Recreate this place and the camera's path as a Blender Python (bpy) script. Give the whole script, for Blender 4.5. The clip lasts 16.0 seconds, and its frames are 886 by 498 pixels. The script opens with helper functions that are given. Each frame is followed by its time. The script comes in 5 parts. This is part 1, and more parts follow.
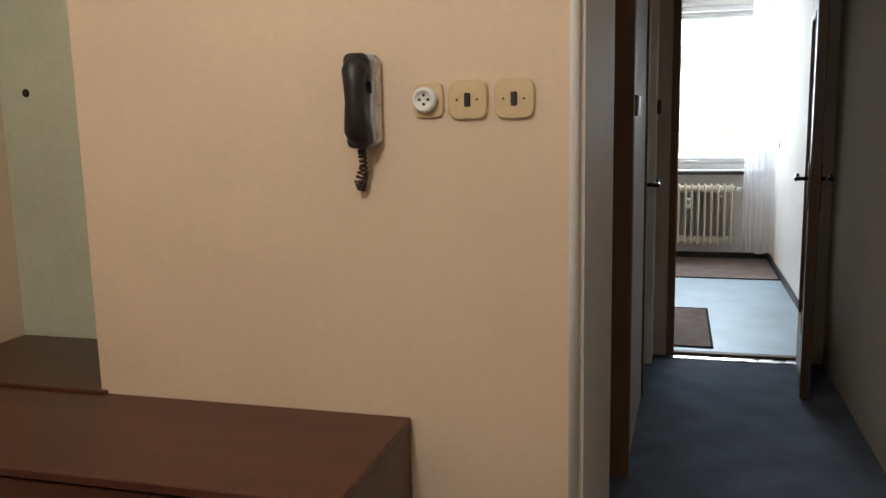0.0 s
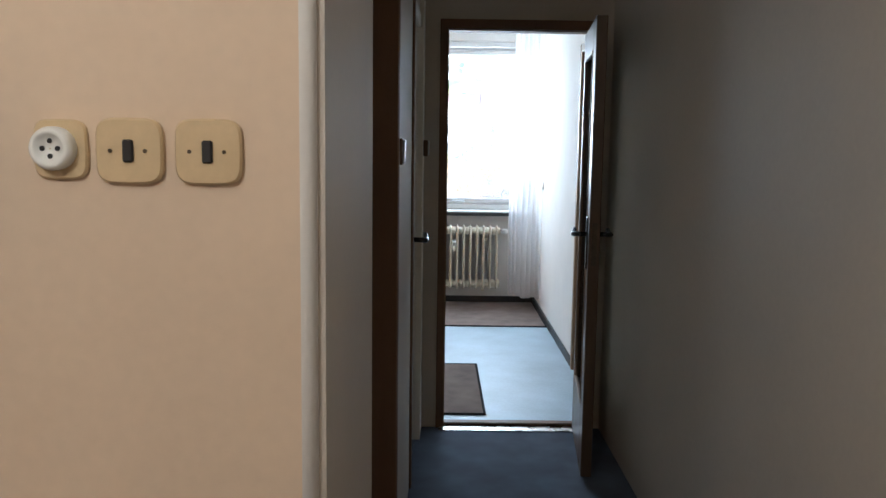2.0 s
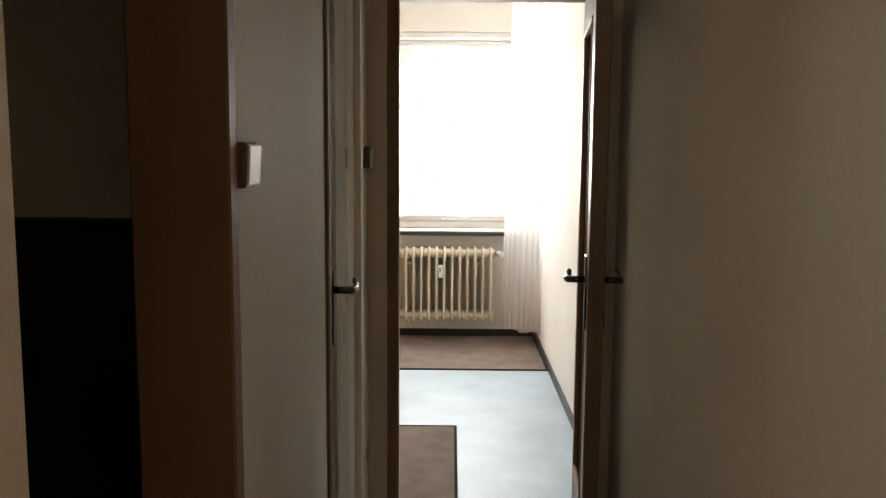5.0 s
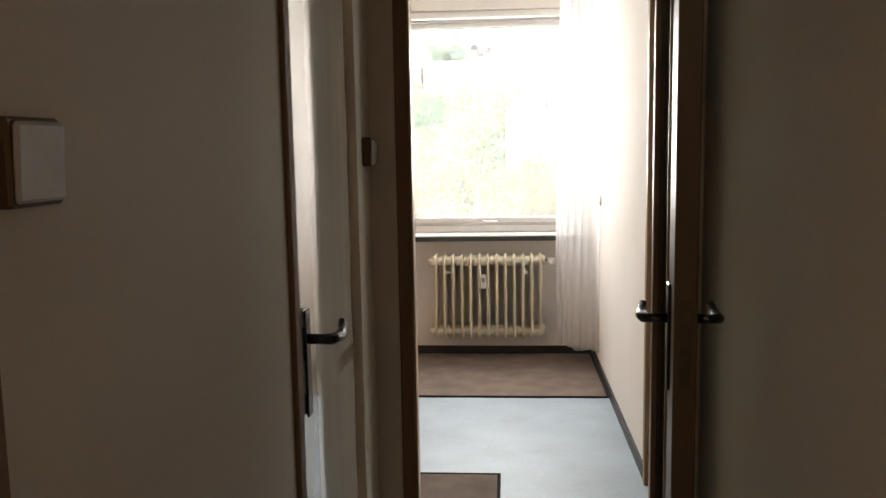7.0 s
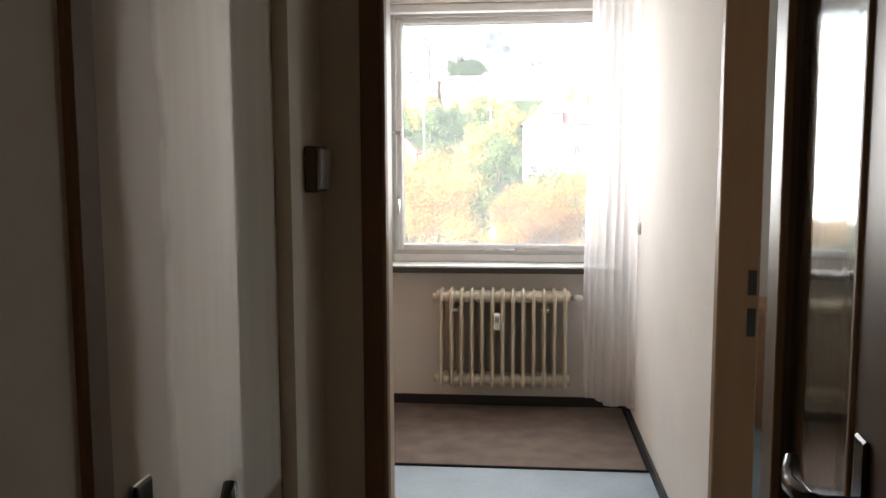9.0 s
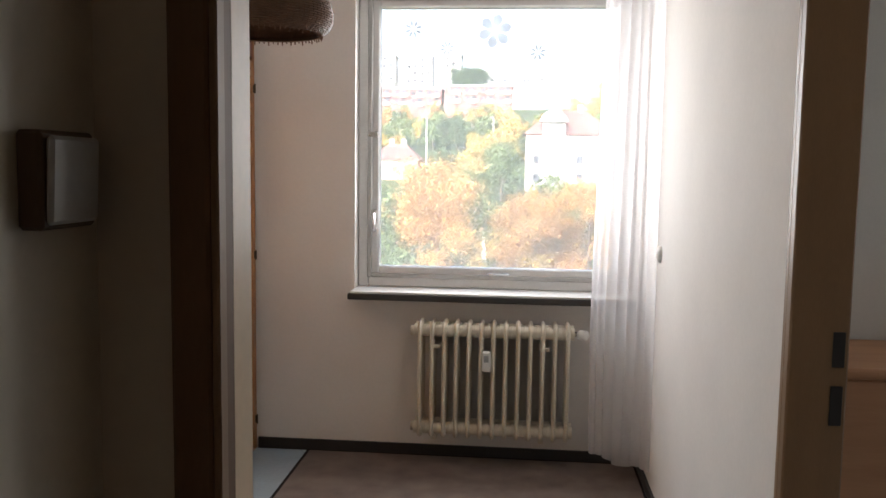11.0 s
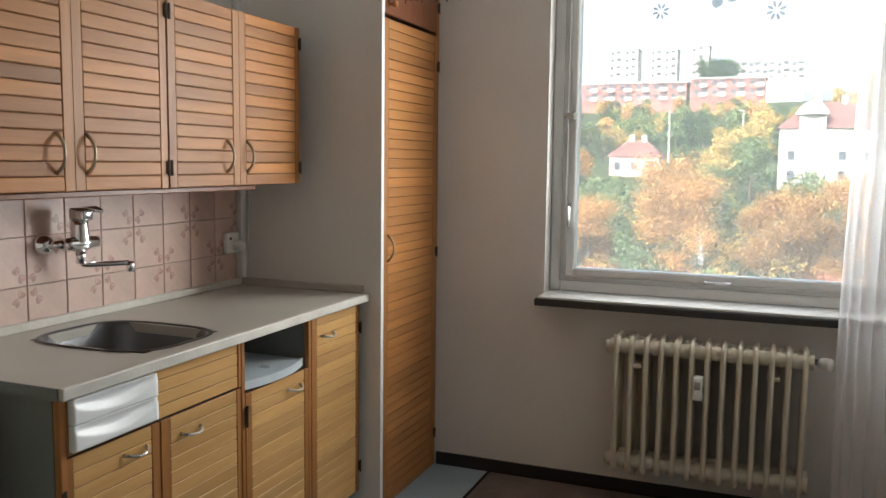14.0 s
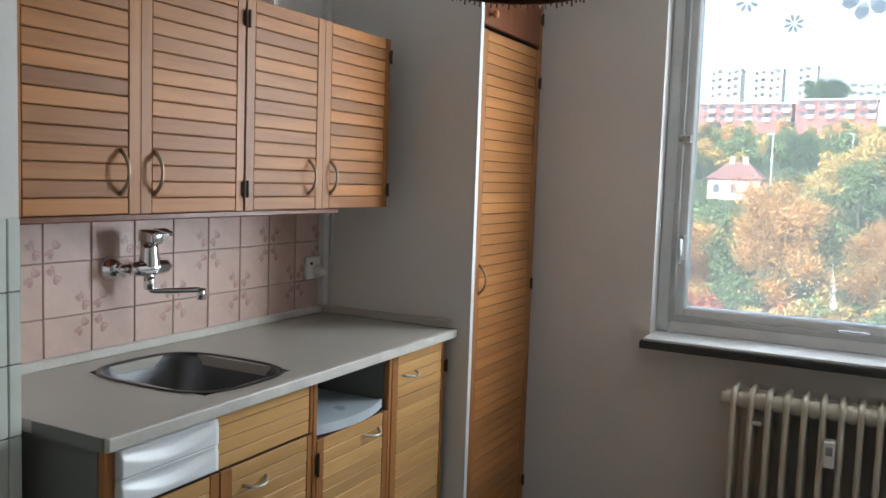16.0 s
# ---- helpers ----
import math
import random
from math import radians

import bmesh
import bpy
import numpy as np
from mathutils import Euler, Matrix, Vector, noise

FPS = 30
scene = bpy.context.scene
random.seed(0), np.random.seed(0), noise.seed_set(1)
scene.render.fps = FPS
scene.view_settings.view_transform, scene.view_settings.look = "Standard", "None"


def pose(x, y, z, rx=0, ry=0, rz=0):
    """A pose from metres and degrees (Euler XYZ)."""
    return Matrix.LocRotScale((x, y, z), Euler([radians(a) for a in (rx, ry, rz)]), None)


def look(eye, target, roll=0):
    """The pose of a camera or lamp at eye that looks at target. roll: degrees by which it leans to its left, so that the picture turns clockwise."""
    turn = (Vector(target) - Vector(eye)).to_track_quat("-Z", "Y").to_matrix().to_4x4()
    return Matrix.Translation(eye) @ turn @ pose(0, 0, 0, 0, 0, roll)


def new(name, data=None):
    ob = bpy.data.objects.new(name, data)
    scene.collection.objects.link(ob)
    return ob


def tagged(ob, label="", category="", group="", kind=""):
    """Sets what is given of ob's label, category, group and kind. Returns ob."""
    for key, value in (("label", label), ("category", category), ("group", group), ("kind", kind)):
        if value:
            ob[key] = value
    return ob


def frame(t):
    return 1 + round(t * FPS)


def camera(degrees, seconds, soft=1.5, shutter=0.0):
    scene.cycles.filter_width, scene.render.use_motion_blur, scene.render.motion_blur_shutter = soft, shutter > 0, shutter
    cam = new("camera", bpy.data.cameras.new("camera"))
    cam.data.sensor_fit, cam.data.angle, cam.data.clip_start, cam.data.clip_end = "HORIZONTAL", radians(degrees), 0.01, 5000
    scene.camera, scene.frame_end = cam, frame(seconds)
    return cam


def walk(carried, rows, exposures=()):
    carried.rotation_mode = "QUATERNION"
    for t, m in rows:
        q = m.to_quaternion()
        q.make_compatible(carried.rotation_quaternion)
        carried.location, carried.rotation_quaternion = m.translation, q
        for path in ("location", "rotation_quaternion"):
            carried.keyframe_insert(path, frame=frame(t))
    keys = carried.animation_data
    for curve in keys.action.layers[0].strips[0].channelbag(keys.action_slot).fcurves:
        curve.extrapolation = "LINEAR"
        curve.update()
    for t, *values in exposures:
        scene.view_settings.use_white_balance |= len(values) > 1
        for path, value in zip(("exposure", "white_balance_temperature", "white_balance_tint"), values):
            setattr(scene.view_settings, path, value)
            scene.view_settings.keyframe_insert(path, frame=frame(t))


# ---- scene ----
cam = camera(55.8, 16.0)
PATH = [
    (0, (0.036, -4.921, 1.411), (-0.494, -3.020, 1.088), -1.2),
    (0.5, (0.033, -4.763, 1.430), (-0.401, -2.832, 1.145), -1.0),
    (1, (0.066, -4.575, 1.455), (-0.283, -2.624, 1.194), -0.2),
    (1.5, (0.043, -4.409, 1.450), (-0.149, -2.436, 1.181), 0.8),
    (2, (-0.003, -4.209, 1.458), (0.016, -2.226, 1.198), 0.8),
    (2.5, (0.001, -4.058, 1.452), (0.113, -2.078, 1.191), 0.1),
    (3, (0.079, -3.847, 1.453), (0.196, -1.867, 1.199), 0.0),
    (3.5, (0.143, -3.678, 1.459), (0.229, -1.694, 1.221), 0.4),
    (6, (0.300, -2.797, 1.436), (0.189, -0.815, 1.194), -0.6),
    (6.5, (0.322, -2.642, 1.428), (0.169, -0.663, 1.186), -1.0),
    (7, (0.309, -2.394, 1.428), (0.160, -0.415, 1.183), -1.0),
    (7.5, (0.304, -2.180, 1.419), (0.147, -0.201, 1.179), -0.8),
    (8, (0.311, -1.900, 1.410), (0.128, 0.080, 1.199), -0.6),
    (8.5, (0.333, -1.757, 1.431), (0.104, 0.219, 1.227), 0.1),
    (9, (0.288, -1.544, 1.429), (0.104, 0.436, 1.218), -0.2),
    (9.2, (0.294, -1.467, 1.433), (0.132, 0.515, 1.217), 0.1),
    (11.3, (0.313, -0.705, 1.428), (0.116, 1.276, 1.237), 1.1),
    (11.5, (0.310, -0.655, 1.437), (0.094, 1.324, 1.243), 1.0),
    (12, (0.313, -0.551, 1.440), (0.022, 1.419, 1.250), 0.9),
    (12.5, (0.336, -0.457, 1.423), (-0.119, 1.484, 1.257), 0.8),
    (13, (0.375, -0.351, 1.413), (-0.208, 1.556, 1.257), 0.5),
    (13.5, (0.397, -0.275, 1.395), (-0.290, 1.596, 1.218), 0.2),
    (14, (0.401, -0.235, 1.386), (-0.330, 1.615, 1.180), 0.7),
    (14.5, (0.389, -0.199, 1.383), (-0.418, 1.618, 1.167), 0.9),
    (15, (0.357, -0.139, 1.382), (-0.527, 1.644, 1.182), 1.0),
    (15.5, (0.315, -0.044, 1.390), (-0.618, 1.716, 1.208), 1.6),
    (16, (0.272, 0.020, 1.411), (-0.656, 1.783, 1.240), 2.0),
]
EXPOSURES = [(0, 4.4, 5300, 0), (1.5, 4.4, 4950, 0), (2.2, 4.4, 4900, 0), (3.5, 4.65, 5250, 1), (6, 4.85, 6900, 6), (6.5, 4.72, 6800, 6), (7, 4.42, 6500, 7), (8, 3.78, 6300, 8), (9, 3.88, 6200, 8), (11.3, 3.52, 6100, 10), (12.5, 3.38, 6200, 8), (13.5, 3.2, 6050, 5), (14, 3.12, 6050, 4), (14.5, 3.1, 6000, 3), (15.5, 2.95, 5450, 2), (16, 3.05, 5450, 2)]
walk(cam, [(t, look(eye, target, roll)) for t, eye, target, roll in PATH], EXPOSURES)

# ---- world, sun, lamps ----
SUN_EL, SUN_AZ = radians(34), radians(200)
world = bpy.data.worlds.new("sky")
scene.world = world
world.use_nodes = True
wn = world.node_tree.nodes
sky = wn.new("ShaderNodeTexSky")
sky.sky_type = "NISHITA"
sky.sun_disc = False
sky.sun_elevation, sky.sun_rotation = SUN_EL, SUN_AZ
sky.air_density, sky.dust_density = 0.9, 7.0
wn["Background"].inputs["Strength"].default_value = 0.11
veil = wn.new("ShaderNodeHueSaturation")  # hazy white sky
veil.inputs["Saturation"].default_value = 0.45
world.node_tree.links.new(sky.outputs["Color"], veil.inputs["Color"])
world.node_tree.links.new(veil.outputs["Color"], wn["Background"].inputs["Color"])

sun_data = bpy.data.lights.new("sun", "SUN")
sun_data.energy, sun_data.angle, sun_data.color = 0.7, radians(6), (1.0, 0.93, 0.82)
sun = new("sun", sun_data)
sun_dir = Vector((math.sin(SUN_AZ) * math.cos(SUN_EL), math.cos(SUN_AZ) * math.cos(SUN_EL), math.sin(SUN_EL)))
sun.matrix_basis = look(sun_dir * 50, (0, 0, 0))

# warm bulb assumed for the hall's ceiling lamp, out of view behind the eye
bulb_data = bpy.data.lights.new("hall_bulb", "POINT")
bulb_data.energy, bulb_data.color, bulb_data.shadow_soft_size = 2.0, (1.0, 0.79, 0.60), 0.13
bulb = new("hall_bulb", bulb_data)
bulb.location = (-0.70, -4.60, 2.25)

# area lamps in the kitchen window's opening stand in for the sky's light
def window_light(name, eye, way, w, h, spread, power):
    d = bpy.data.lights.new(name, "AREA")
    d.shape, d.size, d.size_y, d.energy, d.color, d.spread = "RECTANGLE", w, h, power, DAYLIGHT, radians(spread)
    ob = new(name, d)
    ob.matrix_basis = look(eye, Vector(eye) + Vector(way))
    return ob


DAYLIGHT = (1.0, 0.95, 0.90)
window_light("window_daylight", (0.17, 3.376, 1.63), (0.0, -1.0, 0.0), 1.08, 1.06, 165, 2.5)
# second lamp, added to brighten the units on the west wall
window_light("window_fill_west", (0.18, 3.25, 1.60), (-0.72, -0.69, -0.10), 0.28, 1.25, 74, 0.6)
# fill lamp in an unseen opening, added to brighten the next room
window_light("next_room_fill", (3.55, 3.27, 1.55), (0.0, -1.0, 0.0), 0.90, 1.30, 180, 1.3)

# ---- materials ----
def mat(name, col, rough=0.6, metal=0.0, var=0.10, scale=6.0, fine=120.0, bump=0.05, bdist=0.002, stretch=(1, 1, 1), coord="Object", rnd=0.0, spec=0.5, wear=None):
    """Painted or plain surface: colour varied at two scales, fine relief, uneven gloss."""
    m = bpy.data.materials.new(name)
    m.use_nodes = True
    nt = m.node_tree
    n, l = nt.nodes, nt.links
    b = n["Principled BSDF"]
    b.inputs["Metallic"].default_value = metal
    b.inputs["Specular IOR Level"].default_value = spec
    tc = n.new("ShaderNodeTexCoord")
    mp = n.new("ShaderNodeMapping")
    mp.inputs["Scale"].default_value = stretch
    l.new(tc.outputs[coord], mp.inputs["Vector"])
    big = n.new("ShaderNodeTexNoise")
    big.inputs["Scale"].default_value, big.inputs["Detail"].default_value = scale, 6
    small = n.new("ShaderNodeTexNoise")
    small.inputs["Scale"].default_value, small.inputs["Detail"].default_value = fine, 4
    for t in (big, small):
        l.new(mp.outputs["Vector"], t.inputs["Vector"])
    add = n.new("ShaderNodeMath")
    add.operation = "ADD"
    half = n.new("ShaderNodeMath")
    half.operation, half.inputs[1].default_value = "MULTIPLY", 0.4
    l.new(small.outputs["Fac"], half.inputs[0])
    l.new(big.outputs["Fac"], add.inputs[0])
    l.new(half.outputs[0], add.inputs[1])
    ramp = n.new("ShaderNodeValToRGB")
    c = Vector(col)
    ramp.color_ramp.elements[0].position, ramp.color_ramp.elements[1].position = 0.35, 1.05
    lo = wear if wear else tuple(max(0, v * (1 - 1.6 * var)) for v in c)
    ramp.color_ramp.elements[0].color = (*lo, 1)
    ramp.color_ramp.elements[1].color = (*[min(1, v * (1 + var)) for v in c], 1)
    l.new(add.outputs[0], ramp.inputs["Fac"])
    out = ramp.outputs["Color"]
    if rnd:
        oi = n.new("ShaderNodeObjectInfo")
        mr = n.new("ShaderNodeMapRange")
        mr.inputs["To Min"].default_value, mr.inputs["To Max"].default_value = 1 - rnd, 1 + rnd
        l.new(oi.outputs["Random"], mr.inputs["Value"])
        hs = n.new("ShaderNodeHueSaturation")
        l.new(mr.outputs[0], hs.inputs["Value"])
        l.new(out, hs.inputs["Color"])
        out = hs.outputs["Color"]
    l.new(out, b.inputs["Base Color"])
    rr = n.new("ShaderNodeMapRange")
    rr.inputs["To Min"].default_value, rr.inputs["To Max"].default_value = max(0.02, rough - 0.08), min(1, rough + 0.08)
    l.new(big.outputs["Fac"], rr.inputs["Value"])
    l.new(rr.outputs[0], b.inputs["Roughness"])
    if bump:
        bp = n.new("ShaderNodeBump")
        bp.inputs["Strength"].default_value, bp.inputs["Distance"].default_value = bump, bdist
        l.new(add.outputs[0], bp.inputs["Height"])
        l.new(bp.outputs["Normal"], b.inputs["Normal"])
    return m


def wood(name, light, dark, axis="y", rough=0.38, rnd=0.14, grain=9.0):
    """Lacquered timber: long streaks along an axis, pores, each piece a little different."""
    m = bpy.data.materials.new(name)
    m.use_nodes = True
    n, l = m.node_tree.nodes, m.node_tree.links
    b = n["Principled BSDF"]
    tc, mp, oi = n.new("ShaderNodeTexCoord"), n.new("ShaderNodeMapping"), n.new("ShaderNodeObjectInfo")
    s = {"x": (0.6, grain, grain), "y": (grain, 0.6, grain), "z": (grain, grain, 0.6)}[axis]
    mp.inputs["Scale"].default_value = s
    off = n.new("ShaderNodeVectorMath")
    off.operation = "SCALE"
    off.inputs[0].default_value = (17, 31, 23)
    l.new(oi.outputs["Random"], off.inputs["Scale"])
    l.new(off.outputs[0], mp.inputs["Location"])
    l.new(tc.outputs["Object"], mp.inputs["Vector"])
    g1, g2 = n.new("ShaderNodeTexNoise"), n.new("ShaderNodeTexNoise")
    g1.inputs["Scale"].default_value, g1.inputs["Detail"].default_value, g1.inputs["Distortion"].default_value = 2.2, 5, 0.6
    g2.inputs["Scale"].default_value, g2.inputs["Detail"].default_value = 16, 4
    for g in (g1, g2):
        l.new(mp.outputs["Vector"], g.inputs["Vector"])
    mx = n.new("ShaderNodeMath")
    mx.operation = "MULTIPLY_ADD"
    mx.inputs[1].default_value = 0.35
    l.new(g2.outputs["Fac"], mx.inputs[0])
    l.new(g1.outputs["Fac"], mx.inputs[2])
    ramp = n.new("ShaderNodeValToRGB")
    ramp.color_ramp.elements[0].position, ramp.color_ramp.elements[1].position = 0.38, 0.95
    ramp.color_ramp.elements[0].color, ramp.color_ramp.elements[1].color = (*dark, 1), (*light, 1)
    l.new(mx.outputs[0], ramp.inputs["Fac"])
    mr, hs = n.new("ShaderNodeMapRange"), n.new("ShaderNodeHueSaturation")
    mr.inputs["To Min"].default_value, mr.inputs["To Max"].default_value = 1 - rnd, 1 + rnd
    l.new(oi.outputs["Random"], mr.inputs["Value"])
    l.new(mr.outputs[0], hs.inputs["Value"])
    l.new(ramp.outputs["Color"], hs.inputs["Color"])
    l.new(hs.outputs["Color"], b.inputs["Base Color"])
    b.inputs["Roughness"].default_value = rough
    b.inputs["Specular IOR Level"].default_value = 0.35
    bp = n.new("ShaderNodeBump")
    bp.inputs["Strength"].default_value, bp.inputs["Distance"].default_value = 0.12, 0.001
    l.new(mx.outputs[0], bp.inputs["Height"])
    l.new(bp.outputs["Normal"], b.inputs["Normal"])
    return m


def glass(name, rough=0.0, col=(1, 1, 1), bump=0.0, scale=40):
    m = bpy.data.materials.new(name)
    m.use_nodes = True
    n, l = m.node_tree.nodes, m.node_tree.links
    b = n["Principled BSDF"]
    b.inputs["Base Color"].default_value = (*col, 1)
    b.inputs["Transmission Weight"].default_value = 1.0
    b.inputs["Roughness"].default_value = rough
    b.inputs["IOR"].default_value = 1.45
    if bump:
        t, bp = n.new("ShaderNodeTexNoise"), n.new("ShaderNodeBump")
        t.inputs["Scale"].default_value = scale
        tc = n.new("ShaderNodeTexCoord")
        l.new(tc.outputs["Object"], t.inputs["Vector"])
        bp.inputs["Strength"].default_value, bp.inputs["Distance"].default_value = bump, 0.002
        l.new(t.outputs["Fac"], bp.inputs["Height"])
        l.new(bp.outputs["Normal"], b.inputs["Normal"])
    return m


def sheer(name):
    """Thin net cloth: partly open weave, glows when lit from behind."""
    m = bpy.data.materials.new(name)
    m.use_nodes = True
    n, l = m.node_tree.nodes, m.node_tree.links
    n.remove(n["Principled BSDF"])
    d, tl, tp = n.new("ShaderNodeBsdfDiffuse"), n.new("ShaderNodeBsdfTranslucent"), n.new("ShaderNodeBsdfTransparent")
    for s in (d, tl):
        s.inputs["Color"].default_value = (0.96, 0.95, 0.97, 1)
    a, c = n.new("ShaderNodeMixShader"), n.new("ShaderNodeMixShader")
    a.inputs["Fac"].default_value = 0.62
    w = n.new("ShaderNodeTexNoise")
    w.inputs["Scale"].default_value = 400
    tc = n.new("ShaderNodeTexCoord")
    l.new(tc.outputs["Object"], w.inputs["Vector"])
    mr = n.new("ShaderNodeMapRange")
    mr.inputs["To Min"].default_value, mr.inputs["To Max"].default_value = 0.36, 0.58
    l.new(w.outputs["Fac"], mr.inputs["Value"])
    l.new(d.outputs[0], a.inputs[1]), l.new(tl.outputs[0], a.inputs[2])
    l.new(mr.outputs[0], c.inputs["Fac"])
    l.new(a.outputs[0], c.inputs[1]), l.new(tp.outputs[0], c.inputs[2])
    l.new(c.outputs[0], n["Material Output"].inputs["Surface"])
    return m


M_PLASTER = mat("plaster", (0.74, 0.71, 0.67), 0.85, var=0.05, scale=2.2, fine=60, bump=0.25, bdist=0.004)
M_PLASTER_HALL = mat("hall_plaster", (0.72, 0.57, 0.415), 0.85, var=0.06, scale=1.8, fine=50, bump=0.25, bdist=0.004)
M_PLASTER_GREEN = mat("green_plaster", (0.62, 0.65, 0.50), 0.8, var=0.12, scale=2.5, fine=50, bump=0.25, bdist=0.004)
M_PLASTER_COR = mat("corridor_plaster", (0.57, 0.51, 0.43), 0.70, var=0.06, scale=2.0, fine=60, bump=0.2, bdist=0.003)
M_CEIL = mat("ceiling_paint", (0.80, 0.79, 0.77), 0.9, var=0.04)
M_CARPET = mat("blue_carpet", (0.13, 0.15, 0.195), 0.95, var=0.25, scale=5, fine=500, bump=0.6, bdist=0.004, spec=0.1)
M_LINO = mat("pale_lino", (0.33, 0.405, 0.47), 0.50, var=0.16, scale=3.5, fine=70, bump=0.04, bdist=0.001)
M_RUG = mat("brown_rug", (0.185, 0.147, 0.128), 0.95, var=0.22, scale=8, fine=380, bump=0.6, bdist=0.004, spec=0.1)
M_BIND = mat("rug_binding", (0.02, 0.018, 0.018), 0.9, spec=0.1)
M_SKIRT = mat("black_skirting", (0.018, 0.016, 0.016), 0.5)
M_BROWN = mat("brown_gloss_paint", (0.165, 0.092, 0.048), 0.58, spec=0.3, var=0.14, scale=4, fine=90, bump=0.08, stretch=(3, 3, 0.6))
M_BROWN2 = mat("tan_gloss_paint", (0.23, 0.135, 0.065), 0.5, var=0.12, scale=4, fine=90, bump=0.08, stretch=(3, 3, 0.6))
M_CREAM = mat("cream_gloss_paint", (0.74, 0.68, 0.57), 0.3, var=0.07, scale=4, fine=90, bump=0.08)
M_TANCREAM = mat("tan_cream_gloss_paint", (0.66, 0.51, 0.34), 0.4, var=0.09, scale=4, fine=90, bump=0.08)
M_LDOOR = mat("old_gloss_door_paint", (0.80, 0.76, 0.67), 0.11, var=0.06, scale=3.0, fine=14, bump=0.02, bdist=0.002, stretch=(9, 9, 0.5))
# browner strips along both edges of that door, a brown band below the handle
dn, dl = M_LDOOR.node_tree.nodes, M_LDOOR.node_tree.links


def mark_ramp(a, b, src):
    r_ = dn.new("ShaderNodeMapRange")
    r_.inputs["From Min"].default_value, r_.inputs["From Max"].default_value = a, b
    dl.new(src, r_.inputs["Value"])
    return r_.outputs[0]


def calc(op, a, b):
    k_ = dn.new("ShaderNodeMath")
    k_.operation = op
    for i_, v_ in enumerate((a, b)):
        if isinstance(v_, float):
            k_.inputs[i_].default_value = v_
        else:
            dl.new(v_, k_.inputs[i_])
    return k_.outputs[0]


dco, dsep, dnz, dmix = dn.new("ShaderNodeTexCoord"), dn.new("ShaderNodeSeparateXYZ"), dn.new("ShaderNodeTexNoise"), dn.new("ShaderNodeMixRGB")
dnz.inputs["Scale"].default_value, dnz.inputs["Detail"].default_value = 7.0, 5
dl.new(dco.outputs["Object"], dsep.inputs[0])
dl.new(dco.outputs["Object"], dnz.inputs["Vector"])
wob = calc("MULTIPLY", calc("SUBTRACT", dnz.outputs["Fac"], 0.5), 0.05)
dy_, dz_ = calc("ADD", dsep.outputs["Y"], wob), calc("ADD", dsep.outputs["Z"], wob)
strips = calc("MAXIMUM", calc("MULTIPLY", mark_ramp(-0.655, -0.675, dy_), 0.75), mark_ramp(-0.283, -0.279, dy_))
band = calc("MULTIPLY", mark_ramp(0.025, 0.012, calc("ABSOLUTE", calc("SUBTRACT", dz_, 0.905), 0.0)), mark_ramp(-0.48, -0.40, dy_))
dl.new(calc("MAXIMUM", strips, calc("MULTIPLY", band, 0.8)), dmix.inputs["Fac"])
dpb = dn["Principled BSDF"]
dl.new(dpb.inputs["Base Color"].links[0].from_socket, dmix.inputs["Color1"])
dpb.inputs["Coat Weight"].default_value, dpb.inputs["Coat Roughness"].default_value, dpb.inputs["Coat IOR"].default_value = 1.0, 0.035, 1.6
dmix.inputs["Color2"].default_value = (0.24, 0.18, 0.12, 1)
dl.new(dmix.outputs[0], dpb.inputs["Base Color"])
M_LDOOR_B = mat("door_edge_paint", (0.36, 0.29, 0.19), 0.3, var=0.15, scale=5, fine=70, bump=0.1)
M_LEAF = mat("door_leaf_paint", (0.10, 0.062, 0.035), 0.42, spec=0.35, var=0.15, scale=4, fine=80, bump=0.08, stretch=(3, 3, 0.5))
M_LEAF_BACK = mat("door_leaf_grey_paint", (0.20, 0.16, 0.12), 0.35, var=0.10, scale=4, fine=80, bump=0.08)
M_BAKELITE = mat("dark_handle_plastic", (0.012, 0.010, 0.009), 0.22, var=0.1, bump=0.02)
M_STEEL = mat("worn_steel", (0.55, 0.53, 0.50), 0.28, 1.0, var=0.12, scale=12, bump=0.03)
M_SINK = mat("brushed_sink_steel", (0.15, 0.15, 0.155), 0.40, 1.0, var=0.08, scale=6, fine=200, bump=0.0)
M_CHROME = mat("chrome", (0.80, 0.80, 0.82), 0.08, 1.0, var=0.05, bump=0.0)
M_BRASS = mat("aged_brass_handle", (0.42, 0.33, 0.22), 0.3, 1.0, var=0.2, scale=30)
M_HINGE = mat("dark_hinge_metal", (0.09, 0.07, 0.05), 0.4, 0.8, var=0.2, scale=30)
M_RAD = mat("yellowed_radiator_enamel", (0.64, 0.58, 0.46), 0.38, var=0.12, scale=9, fine=120, bump=0.1)
M_WHITEPL = mat("white_plastic", (0.78, 0.77, 0.73), 0.35, var=0.05, bump=0.02)
M_IVORY = mat("ivory_plastic", (0.62, 0.475, 0.275), 0.35, var=0.07, scale=20, bump=0.02)
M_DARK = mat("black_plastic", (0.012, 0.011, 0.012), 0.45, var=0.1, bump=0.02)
M_GREYPL = mat("grey_plastic", (0.30, 0.30, 0.29), 0.35, var=0.08, bump=0.02)
M_WINP = mat("window_paint", (0.74, 0.73, 0.71), 0.4, var=0.08, scale=6, fine=80, bump=0.1)
M_SILL = mat("dark_sill_stone", (0.035, 0.033, 0.03), 0.6, var=0.2, scale=20)
M_SASH = mat("grey_sash_edge", (0.45, 0.44, 0.42), 0.4, var=0.12, scale=8, bump=0.1)
